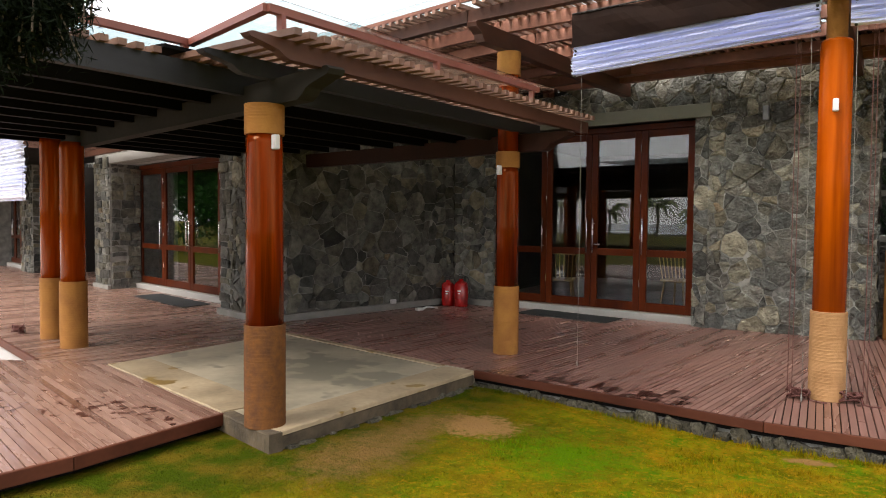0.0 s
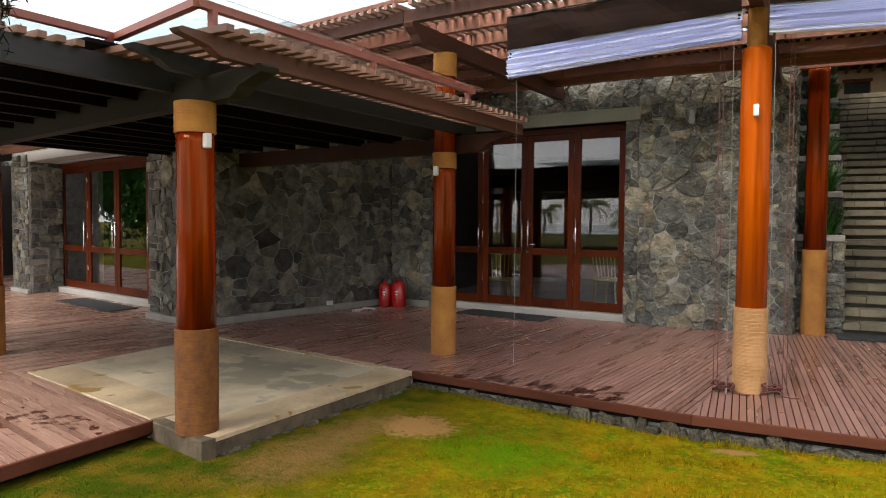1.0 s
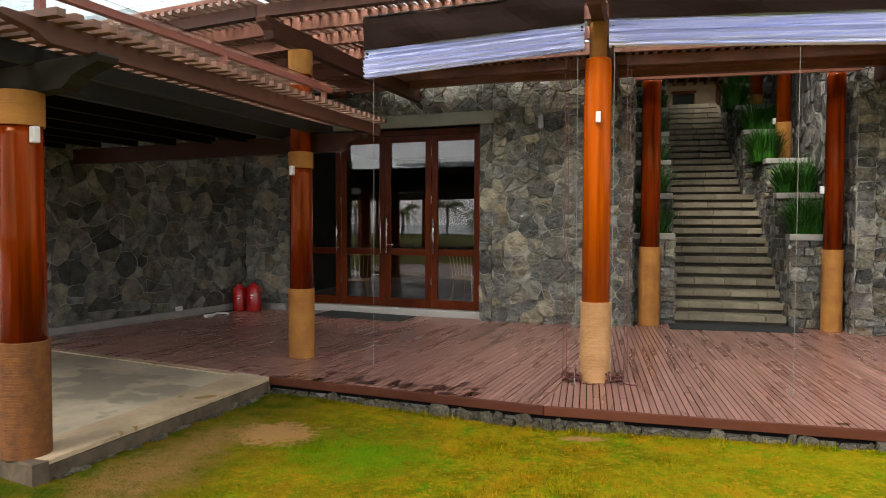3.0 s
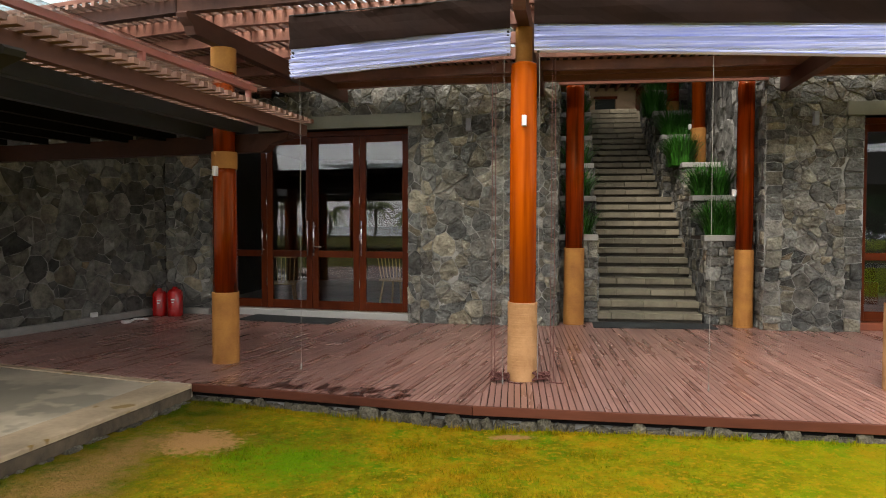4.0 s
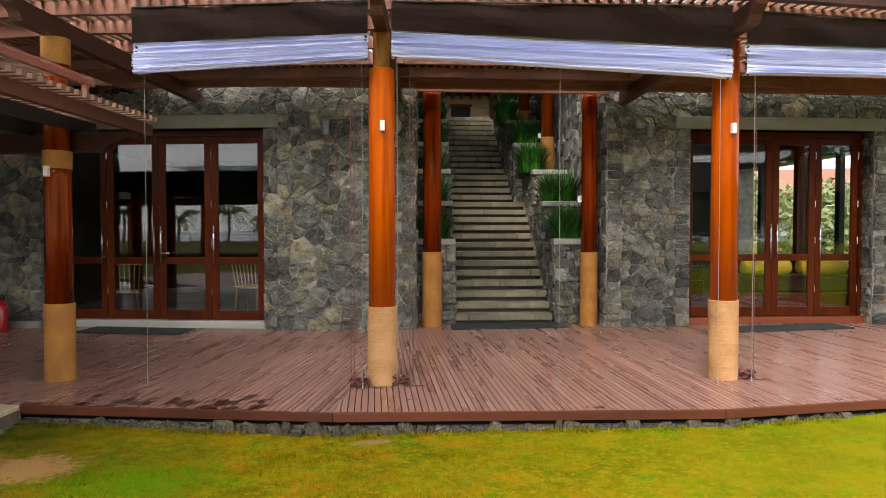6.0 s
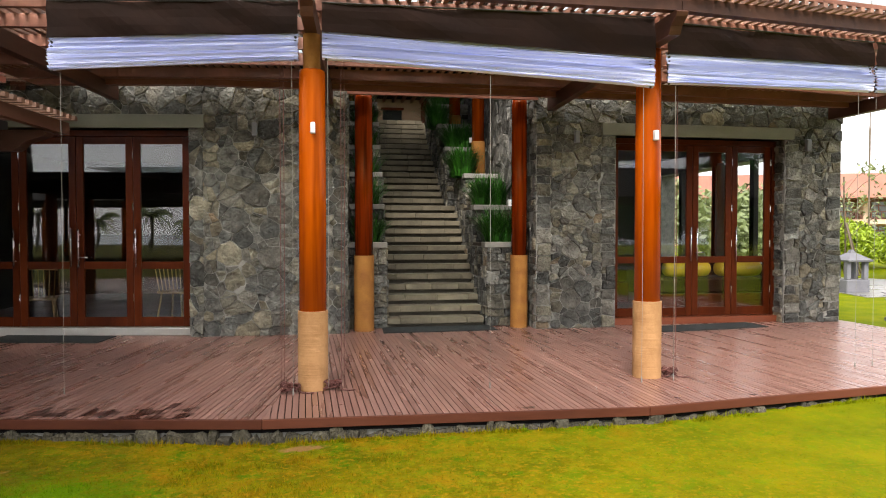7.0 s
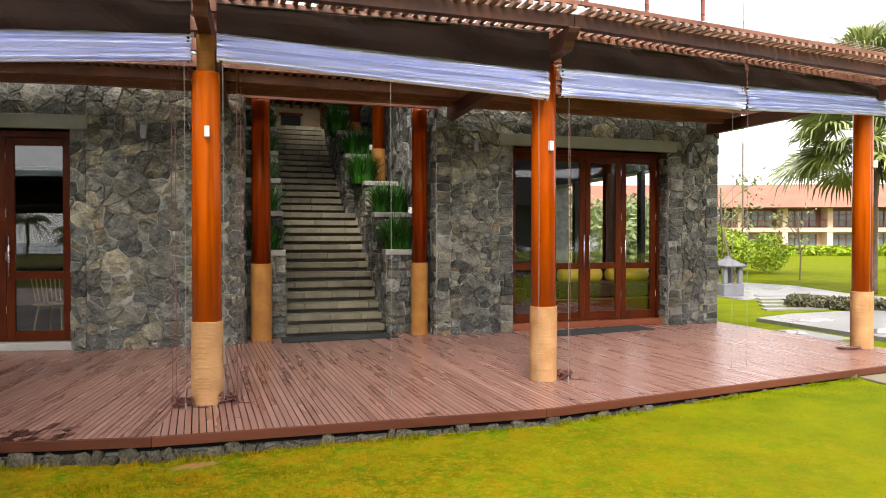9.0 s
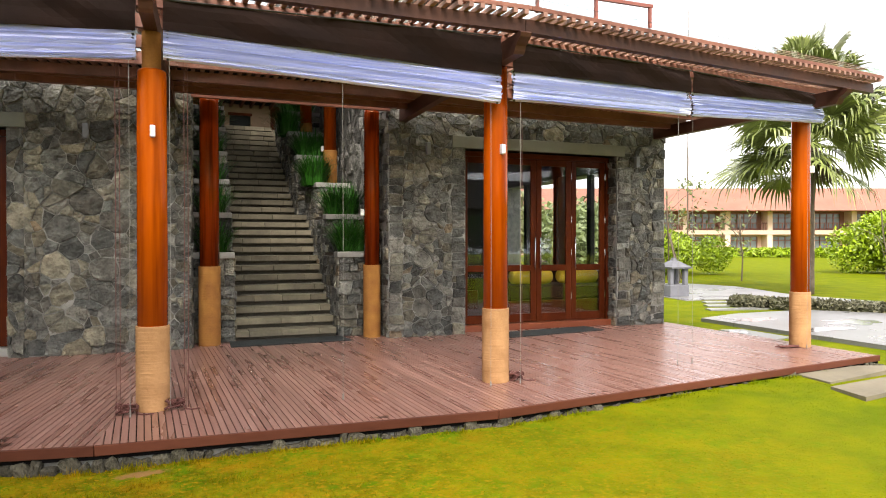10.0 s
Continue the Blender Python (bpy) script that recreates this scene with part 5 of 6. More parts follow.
def puddle(spots, z, seed):
    """A flat sheet of water: a few rounded lobes along the spots (x, y, half length, half width)."""
    for k, (x, y, rx, ry) in enumerate(spots):
        rng = random.Random(seed + k)
        waves = [(rng.uniform(0.06, 0.2), rng.randint(2, 7), rng.uniform(0, 6.28)) for _ in range(4)]
        pts = []
        for n in range(48):
            a = n / 48 * math.tau
            r = 1 + sum(h * math.sin(f * a + c) for h, f, c in waves)
            pts.append((x + rx * r * math.cos(a), y + ry * r * math.sin(a)))
        slab("water", pts, z, z + 0.004 + 0.001 * k, PUDDLE, "thin puddle of rain water on the paving", "puddle")


puddle([(11.75, 9.15, 0.55, 0.36), (10.35, 8.55, 0.60, 0.2)], -0.07, 3)
puddle([(10.35, 10.1, 0.5, 0.22)], -0.07, 5)
puddle([(8.98, 9.15, 0.14, 0.26)], -0.12, 8)

GREYSTONE = mat("lantern_stone", (0.10, 0.105, 0.12), (0.19, 0.195, 0.215), 4, 0.8, fine=30, bump=0.3)


def lantern(x, y):
    l = empty("stone_lantern", (x, y, LAWN_Z), "grey stone garden lantern with a flared cap", "lantern")
    part("pedestal", box(bmesh.new(), (-0.33, -0.27, 0), (0.33, 0.27, 0.34), None, 0.02), GREYSTONE, l)
    for sx in (-1, 1):
        for sy in (-1, 1):
            part("post", box(bmesh.new(), (sx * 0.25 - 0.06, sy * 0.18 - 0.06, 0.34), (sx * 0.25 + 0.06, sy * 0.18 + 0.06, 0.80), None, 0.01), GREYSTONE, l)
    part("roof", lathe(bmesh.new(), [(0.80, 0.47), (0.84, 0.49), (0.98, 0.20), (1.02, 0.10), (1.10, 0.05)], 4, Matrix.Rotation(radians(45), 4, 'Z')), GREYSTONE, l)


lantern(13.35, 16.0)


def mast(x, y):
    m = empty("mast", (x, y, LAWN_Z), "thin tall metal mast standing on the far lawn", "mast")
    part("pole", lathe(bmesh.new(), [(0, 0.07), (9, 0.06), (9.1, 0.04), (20, 0.025)], 10), BARK, m)


mast(38.5, 44.5)


def leaves(name, spots, size, material, seed, slim=0.45):
    """Many small leaf cards at the spots (x, y, z), turned at random."""
    rng = np.random.default_rng(seed)
    c = np.array(spots, float)
    n = len(c)
    a = rng.normal(size=(n, 3))
    a /= np.linalg.norm(a, axis=1)[:, None]
    b = np.cross(a, rng.normal(size=(n, 3)))
    b /= np.linalg.norm(b, axis=1)[:, None]
    s = size * rng.uniform(0.6, 1.3, (n, 1))
    v = np.stack([c - a * s, c - b * s * slim, c + a * s, c + b * s * slim], 1).reshape(-1, 3)
    me = bpy.data.meshes.new(name)
    me.from_pydata(v.tolist(), [], [(4 * k, 4 * k + 1, 4 * k + 2, 4 * k + 3) for k in range(n)])
    me.materials.append(material)
    return new(name, me)


def shrub(x, y, r, h, n, size, material, label, seed, cat="bush", zbase=LAWN_Z, name="bush"):
    """A bush of small leaves with lumps, gaps and an uneven outline."""
    rng = random.Random(seed)
    s = empty(name, (x, y, zbase), label, cat)
    lumps = [(rng.uniform(-r, r) * 0.62, rng.uniform(-r, r) * 0.62, h * rng.uniform(0.25, 0.75), rng.uniform(0.28, 0.5) * min(r, h)) for _ in range(26)]
    spots = []
    for _ in range(n):
        lx, ly, lz, lr = rng.choice(lumps)
        d = Vector((rng.gauss(0, 1), rng.gauss(0, 1), rng.gauss(0, 1))).normalized() * lr * rng.uniform(0.6, 1.08)
        p = (lx + d.x, ly + d.y, max(0.02, lz + d.z))
        spots.append(p)
    lv = leaves("foliage", spots, size, material, seed)
    lv.parent = s
    for k in range(5):
        a = k * 1.3
        part("stem", tube(bmesh.new(), [(0, 0, 0), (r * 0.25 * math.cos(a), r * 0.25 * math.sin(a), h * 0.4), (r * 0.5 * math.cos(a), r * 0.5 * math.sin(a), h * 0.7)], 0.025, 5), BARK, s)
    return s


shrub(22.9, 28.4, 3.6, 2.0, 46000, 0.085, BUSH, "large bright green bush on the far lawn", 1)
shrub(20.8, 26.6, 2.2, 1.5, 24000, 0.085, BUSH, "bright green bush on the far lawn", 2)
shrub(33.0, 23.4, 2.6, 3.0, 34000, 0.11, BUSH, "small bright green tree on the far lawn", 3, "tree", name="tree")


def hedge(path, w, h, label, seed, n=9000, size=0.05, leaf_material=HEDGE):
    rng = random.Random(seed)
    spots = []
    for _ in range(n):
        k = rng.randrange(len(path) - 1)
        s = rng.random()
        p = Vector(path[k]).lerp(Vector(path[k + 1]), s)
        d = (Vector(path[k + 1]) - Vector(path[k])).normalized()
        o = rng.uniform(-1, 1)
        z = h * (1 - 0.35 * o * o) * rng.uniform(0.1, 1.08)
        spots.append((p.x - d.y * o * w, p.y + d.x * o * w, LAWN_Z + max(0.03, z)))
    ob = leaves("hedge", spots, size, leaf_material, seed)
    tagged(ob, label, "hedge", kind="stuff")


hedge([(12.75, 13.1), (12.95, 12.2), (13.55, 11.4), (14.25, 10.2), (15.2, 8.2)], 0.32, 0.26, "low clipped grey-green hedge beside the path", 4)
hedge([(46, 62), (60, 50), (74, 36)], 0.8, 0.9, "low green hedge before the far building", 5, 9000, 0.25, BUSH)


def fan_palm(x, y, height, crown, seed, n=46, label="tall fan palm with drooping pleated leaves"):
    rng = random.Random(seed)
    p = empty("palm_tree", (x, y, LAWN_Z), label, "palm")
    trunk = [(z * height / 12, 0.088 - 0.0015 * z + 0.008 * (z % 2)) for z in range(13)]
    part("trunk", lathe(bmesh.new(), trunk, 16), BARK, p, smooth=True)
    for k in range(n):
        a = k * 2.399 + rng.uniform(-0.2, 0.2)
        up = math.radians(rng.uniform(-16, 60) if k > 8 else rng.uniform(45, 85))
        length = crown * rng.uniform(0.30, 0.58)
        out = Vector((math.cos(a) * math.cos(up), math.sin(a) * math.cos(up), math.sin(up)))
        base = Vector((0, 0, height - 0.1 + rng.uniform(-0.25, 0.25)))
        hub = base + out * length + Vector((0, 0, -0.12 * length * math.cos(up)))
        bm = tube(bmesh.new(), [base, base.lerp(hub, 0.5) + Vector((0, 0, 0.08)), hub], 0.02, 5)
        side = out.cross(Vector((0, 0, 1)))
        side = side.normalized() if side.length > 0.05 else Vector((1, 0, 0))
        roll = Matrix.Rotation(rng.uniform(-0.7, 0.7), 3, out)
        side = roll @ side
        nrm = side.cross(out).normalized()
        blade = crown * rng.uniform(0.36, 0.47)
        m = 42
        for s in range(m):
            ang = math.radians(-110 + 220 * s / (m - 1))
            d = out * math.cos(ang) + side * math.sin(ang)
            across = (side * math.cos(ang) - out * math.sin(ang)) * 0.045 * crown / 3
            ln = blade * (1 - 0.3 * abs(ang) / 2.2) * rng.uniform(0.82, 1.08)
            fold = nrm * (0.02 if s % 2 else -0.02)
            sag = rng.uniform(0.08, 0.5) if up < 0.7 else rng.uniform(0.0, 0.25)
            mid = hub + d * ln * 0.58 + fold + Vector((0, 0, -0.05 * ln))
            low = hub + d * ln * 0.84 + Vector((0, 0, -(0.06 + 0.35 * sag) * ln))
            tip = hub + d * ln * (1.05 - 0.25 * sag) + Vector((0, 0, -(0.1 + sag) * ln))
            v = [bm.verts.new(q) for q in (hub, mid - across, mid + across, low - across * 0.55, low + across * 0.55, tip)]
            bm.faces.new((v[0], v[1], v[2]))
            bm.faces.new((v[1], v[3], v[4], v[2]))
            bm.faces.new((v[3], v[5], v[4]))
        part("leaf", bm, PALM, p)
    # dry leaves hanging under the crown
    for k in range(16):
        a = k * 2.399
        out = Vector((math.cos(a), math.sin(a), 0))
        side = Vector((-out.y, out.x, 0))
        bm = bmesh.new()
        base = Vector((0, 0, height - 0.15)) + out * 0.1
        for n2 in range(9):
            f = n2 / 8 - 0.5
            end = base + out * crown * rng.uniform(0.10, 0.22) + side * f * crown * 0.22 + Vector((0, 0, -crown * rng.uniform(0.24, 0.42)))
            w = side * 0.03
            c = base.lerp(end, 0.55) + out * 0.08
            v = [bm.verts.new(q) for q in (base, c - w, c + w, end)]
            bm.faces.new((v[0], v[1], v[2]))
            bm.faces.new((v[1], v[3], v[2]))
        part("dry_leaf", bm, DRYLEAF, p, "dry brown hanging leaf")
    return p


fan_palm(17.6, 15.1, 4.5, 3.35, 7, 44)
fan_palm(22.75, 19.8, 7.5, 3.0, 8, 50, "taller fan palm beyond the veranda")


def young_tree(x, y, h, seed, staked=False, n=350, label="thin young tree with sparse leaves"):
    rng = random.Random(seed)
    t = empty("young_tree", (x, y, LAWN_Z), label, "tree")
    top = Vector((rng.uniform(-0.3, 0.3), rng.uniform(-0.3, 0.3), h))
    part("trunk", tube(bmesh.new(), [(0, 0, 0), (0.05, 0.0, h * 0.35), top * 0.7, top], 0.03, 7), BARK, t)
    spots = []
    for k in range(9):
        a, z = rng.uniform(0, 6.28), h * rng.uniform(0.3, 0.85)
        e = Vector((math.cos(a) * h * 0.32, math.sin(a) * h * 0.32, z + h * rng.uniform(0.15, 0.35)))
        part("branch", tube(bmesh.new(), [(top.x * z / h, top.y * z / h, z), tuple(e * 0.5 + Vector((0, 0, z * 0.55))), tuple(e)], 0.011, 5), BARK, t)
        for _ in range(n // 9):
            spots.append((e.x + rng.gauss(0, 0.2), e.y + rng.gauss(0, 0.2), e.z + rng.gauss(0, 0.2)))
    lv = leaves("foliage", spots, 0.09, SPRAY, seed)
    lv.parent = t
    if staked:
        for a in (0.3, 2.4, 4.5):
            part("stake", tube(bmesh.new(), [(1.0 * math.cos(a), 1.0 * math.sin(a), 0), (0.08 * math.cos(a), 0.08 * math.sin(a), 1.9)], 0.035, 6), BARK, t)


young_tree(18.9, 23.0, 3.6, 11, True)
young_tree(21.0, 21.2, 2.6, 12, n=120, label="small bare young tree on the lawn")
young_tree(27.5, 20.0, 2.8, 13, n=200)


def far_building():
    """Two-storey lodge with tiled roofs; x runs along its front."""
    m = Matrix.Translation((48.0, 70.3, LAWN_Z)) @ Matrix.Rotation(radians(-21.6), 4, 'Z')
    b = empty("lodge", m, "two-storey ochre lodge with red tiled roofs and balconies", "building")
    bays = 13
    w = 5.0
    part("wall", box(bmesh.new(), (-10, 1.5, 0), (bays * w, 9, 5.6)), OCHRE, b)
    part("balcony_slab", box(bmesh.new(), (-10, -0.2, 2.45), (bays * w, 1.5, 2.95)), OCHRE, b)
    bm = bmesh.new()
    v = [bm.verts.new(q) for q in ((-11, -0.6, 5.45), (bays * w + 1, -0.6, 5.45), (bays * w + 1, 10, 5.45), (-11, 10, 5.45), (-9, 4.7, 8.3), (bays * w - 2, 4.7, 8.3))]
    for f in ((0, 1, 5, 4), (1, 2, 5), (2, 3, 4, 5), (3, 0, 4), (0, 3, 2, 1)):
        bm.faces.new([v[k] for k in f])
    part("roof", bm, TILE, b, "red clay tile roof")
    bm = bmesh.new()
    v = [bm.verts.new(q) for q in ((6, -2.4, 5.2), (bays * w + 3, -2.4, 5.2), (bays * w + 3, 5, 5.2), (6, 5, 5.2), (9.5, 2.0, 7.6), (bays * w, 2.0, 7.6))]
    for f in ((0, 1, 5, 4), (1, 2, 5), (2, 3, 4, 5), (3, 0, 4), (0, 3, 2, 1)):
        bm.faces.new([v[k] for k in f])
    part("roof", bm, TILE, b, "lower red clay tile roof")
    for k in range(-2, bays):
        x = k * w
        part("pier", box(bmesh.new(), (x - 0.3, -0.15, 0), (x + 0.3, 1.5, 5.4)), OCHRE, b)
        for z0, z1 in ((0.5, 2.2), (3.2, 4.9)):
            win = part("window", box(bmesh.new(), (x + 0.9, 1.36, z0), (x + 4.1, 1.5, z1)), WINDOW, b)
            for n in range(5):
                xx = x + 0.9 + n * 0.8
                part("mullion", box(bmesh.new(), (xx - 0.05, 1.28, z0), (xx + 0.05, 1.36, z1)), TIMBER, win)
            part("transom", box(bmesh.new(), (x + 0.9, 1.27, z1 - 0.5), (x + 4.1, 1.35, z1 - 0.4)), TIMBER, win)
        part("panel", box(bmesh.new(), (x + 0.35, 1.40, 2.97), (x + w - 0.35, 1.47, 5.2)), TIMBER, b)
        part("balcony_rail", box(bmesh.new(), (x + 0.3, -0.1, 3.75), (x + w - 0.3, -0.02, 3.85)), TIMBER, b)
        for n in range(9):
            xx = x + 0.5 + n * 0.5
            part("baluster", box(bmesh.new(), (xx - 0.04, -0.09, 2.95), (xx + 0.04, -0.03, 3.75)), TIMBER, b)


far_building()


def roof_rail():
    r = empty("roof_railing", (3.2, 5.72, 3.53), "red painted edge rail on short posts on the veranda roof", "railing")
    for x in (0.0, 0.64, 1.27):
        part("post", box(bmesh.new(), (x - 0.014, -0.014, 0), (x + 0.014, 0.014, 0.2)), RED, r)
    part("bar", box(bmesh.new(), (-1.4, -0.018, 0.2), (1.30, 0.018, 0.232)), RED, r)


roof_rail()


# ---- left-hand background ----
WHITEPAVE = mat("white_paving", (0.5, 0.5, 0.48), (0.68, 0.67, 0.65), 1.5, 0.5, fine=20, bump=0.1)
slab("pavement", [(-6.6, 3.9), (-9.0, 4.62), (-16, 6.6), (-16, 0.5), (-10.9, 1.4), (-6.7, 3.7)], -0.2, -0.102, WHITEPAVE, "pale concrete paving beside the decks")
wall("wall_9", (-26, 12.2), (-17.5, 9.85), 0, 3.3, [(5.2, 7.75, 0.0, 2.3)])
wall("wall_10", (-17.5, 9.85), (-17.1, 11.2), 0, 3.3)
wall("wall_11", (-17.1, 11.2), (-13.3, 10.2), 0, 3.3)
wall("wall_12", (-13.45, 10.6), (-13.3, 8.75), 0, 3.3)
doors("door_4", (-21.2, 11.2), (-18.45, 10.42), 2.3, [(1, 0, 0), (-1, 0, 0), (1, 0, 0), (-1, 0, 0)], "glazed timber doors in dark red-brown wood, closed", PALE, 0.85)
shell("far_room", [(-26, 12.6), (-17.2, 10.3), (-17, 16), (-26, 16)], 2.7, "far")
blind((-11.2, 5.68), (-9.12, 5.12), ((2.95, 2.75, 1.62), (2.95, 2.72, 1.615)))
cord(-8.55, 4.70, 0.0, 2.4)
rope_heap(-8.62, 4.66, 8)
m, length = line_frame((-12.6, 8.55), (-7.6, 7.1))
tagged(part("trim", box(bmesh.new(), (0, 0, 2.46), (length, 0.6, 2.62), m, 0.006), PALE), "plain cement lintel over the doors", "lintel", kind="structure")


def weeping_tree():
    t = empty("tree", (-3.55, 0.75, LAWN_Z), "tree with drooping fine-leaved twigs, near black as a silhouette", "tree")
    crotch = Vector((-0.1, -0.1, 3.0))
    part("trunk", tube(bmesh.new(), [(0, 0, 0), (-0.15, -0.1, 1.4), (-0.1, -0.1, 3.0)], 0.09, 10), BARK, t)
    rng = random.Random(21)
    spots = []
    for k in range(150):
        # the clump over the edge of the deck, and a few twigs that reach further out
        far = k % 15 == 0
        near = Vector((0.12, 0.14, 0.02)) * (k % 3 == 1)
        a = Vector((0.655 + (0.17 if far else 0) + rng.gauss(0, 0.07), 0.69 + (0.23 if far else 0) + rng.gauss(0, 0.07), (2.52 if far else 2.5) + rng.gauss(0, 0.06))) + near
        e = a + Vector((rng.gauss(0, 0.06), rng.gauss(0, 0.06), -rng.uniform(0.08, 0.34 if not far else 0.12)))
        part("twig", tube(bmesh.new(), [tuple(crotch), tuple(crotch.lerp(a, 0.5) + Vector((0, 0, 0.25))), tuple(a), tuple(e)], 0.005, 4), BARK, t)
        for _ in range(30 if far else 240):
            p = a.lerp(e, rng.random())
            spots.append((p.x + rng.gauss(0, 0.03), p.y + rng.gauss(0, 0.03), p.z + rng.gauss(0, 0.03)))
    lv = leaves("foliage", spots, 0.026, SILHOUETTELEAF, 22, 0.14)
    lv.parent = t
    # the wide crown over the lawn, out of view, added to shade the left
    spots = []
    for k in range(34):
        c = Vector((rng.uniform(-3.2, 3.4), rng.uniform(-2.8, 2.3), rng.uniform(4.7, 7.4)))
        part("limb", tube(bmesh.new(), [tuple(crotch), tuple(crotch.lerp(c, 0.5) + Vector((0, 0, 0.5))), tuple(c)], 0.03, 5), BARK, t)
        for _ in range(420):
            d = Vector((rng.gauss(0, 1), rng.gauss(0, 1), rng.gauss(0, 0.7))) * 0.42
            spots.append(tuple(c + d))
    lv = leaves("foliage", spots, 0.07, SILHOUETTELEAF, 23)
    lv.parent = t


# near-black leaves: the backlit silhouette is put into their colour
SILHOUETTELEAF = mat("silhouette_needle", (0.002, 0.004, 0.002), (0.006, 0.012, 0.004), 4, 0.8, spec=0.1, bump=0.0, vary=0.3, island=True)
weeping_tree()


# trees beyond the end of the house
for n, (x, y, r, h) in enumerate(((13.5, 22, 2.2, 3.0), (17, 25, 2.6, 3.6), (12, 27, 2.8, 4.2), (21, 33, 3, 3.4), (16, 33, 3, 4.4))):
    shrub(x, y, r, h, 4000, 0.14, SPRAY, "loose green garden tree beyond the house", 90 + n, "tree", name="tree")


# ---- behind the camera ----
WATER = mat("sea", (0.30, 0.38, 0.42), (0.42, 0.50, 0.54), 0.05, 0.25, fine=1.0, bump=0.1)
tagged(part("water", box(bmesh.new(), (-400, -400, LAWN_Z - 0.3), (400, -62, LAWN_Z + 0.02)), WATER), "pale grey sea beyond the lawn", "sea", kind="structure")
slab("road", [(-40, -13), (30, -9), (30, -6), (-40, -10)], -0.2, -0.125, PAVE, "pale grey path across the lawn")


def pavilion(x, y):
    p = empty("open_pavilion", (x, y, LAWN_Z), "open-sided pavilion with a wide dark hipped roof", "pavilion")
    bm = bmesh.new()
    v = [bm.verts.new(q) for q in ((-13, -5, 3.2), (13, -5, 3.2), (13, 5, 3.2), (-13, 5, 3.2), (-9, 0, 5.0), (9, 0, 5.0))]
    for f in ((0, 1, 5, 4), (1, 2, 5), (2, 3, 4, 5), (3, 0, 4), (0, 3, 2, 1)):
        bm.faces.new([v[k] for k in f])
    part("roof", bm, BEAM, p)
    for k in range(6):
        for y in (-4, 4):
            part("post", lathe(bmesh.new(), [(0, 0.14), (3.25, 0.13)], 16, Matrix.Translation((-11.5 + 4.6 * k, y, 0))), LACQ, p, smooth=True)


pavilion(-21, -19)
pavilion(17, -15)


def railing():
    r = empty("railing", (-45, -32, LAWN_Z), "dark metal railing along the edge of the lawn", "railing")
    for k in range(38):
        part("post", box(bmesh.new(), (k * 1.6 - 0.03, -0.03, 0), (k * 1.6 + 0.03, 0.03, 1.1)), BLACK, r)
    for z in (0.5, 0.8, 1.1):
        part("bar", box(bmesh.new(), (0, -0.02, z - 0.025), (37 * 1.6, 0.02, z + 0.025)), BLACK, r)


railing()


def feather_palm(x, y, h, seed):
    rng = random.Random(seed)
    p = empty("palm_tree", (x, y, LAWN_Z), "coconut palm with arching feathery fronds by the sea", "palm", "palms by the sea")
    part("trunk", tube(bmesh.new(), [(0, 0, 0), (0.2, 0, h * 0.5), (0.1, 0, h)], 0.14, 8), BARK, p)
    for k in range(22):
        a = k * 2.4 + rng.uniform(-0.2, 0.2)
        up = rng.uniform(0.2, 1.5)
        o = Vector((math.cos(a), math.sin(a), 0))
        bm = bmesh.new()
        pts = [Vector((0.1, 0, h)) + o * (s * 1.9) + Vector((0, 0, up * s * 2.0 - 2.0 * s * s)) for s in (0, 0.25, 0.5, 0.75, 1)]
        tube(bm, pts, 0.03, 4)
        sd = Vector((-o.y, o.x, 0))
        for n in range(22):
            s = 0.15 + 0.85 * n / 22
            i = min(3, int(s * 4))
            c = pts[i].lerp(pts[i + 1], s * 4 - i)
            for sg in (-1, 1):
                e = c + sd * sg * 0.42 * (1 - 0.5 * s) + o * 0.25 + Vector((0, 0, -0.35))
                w = o * 0.05
                q = [bm.verts.new(z) for z in (c - w, c + w, e)]
                bm.faces.new(q)
        part("frond", bm, PALM, p)


for n, (x, y, h) in enumerate(((-40, -44, 4.4), (-35.5, -46, 5.0), (-30.5, -45, 4.2), (-48, -46, 5.2), (-25, -50, 5.5), (-57, -44, 5.0), (-20, -48, 4.5), (-5, -46, 6), (12, -44, 6))):
    feather_palm(x, y, h - 1.8, 40 + n)


# trees out of view, added to darken the reflections in the door glass
for n, (x, y) in enumerate(((16, -26), (22, -25), (28, -23), (35, -18), (40, -8), (10, -28), (-37, -8), (-34, 3), (-36, 10))):
    shrub(x, y, 4.0, 7.0, 16000, 0.16, LEAF, "unseen dense green tree that darkens the door glass", 60 + n, "tree", name="tree")


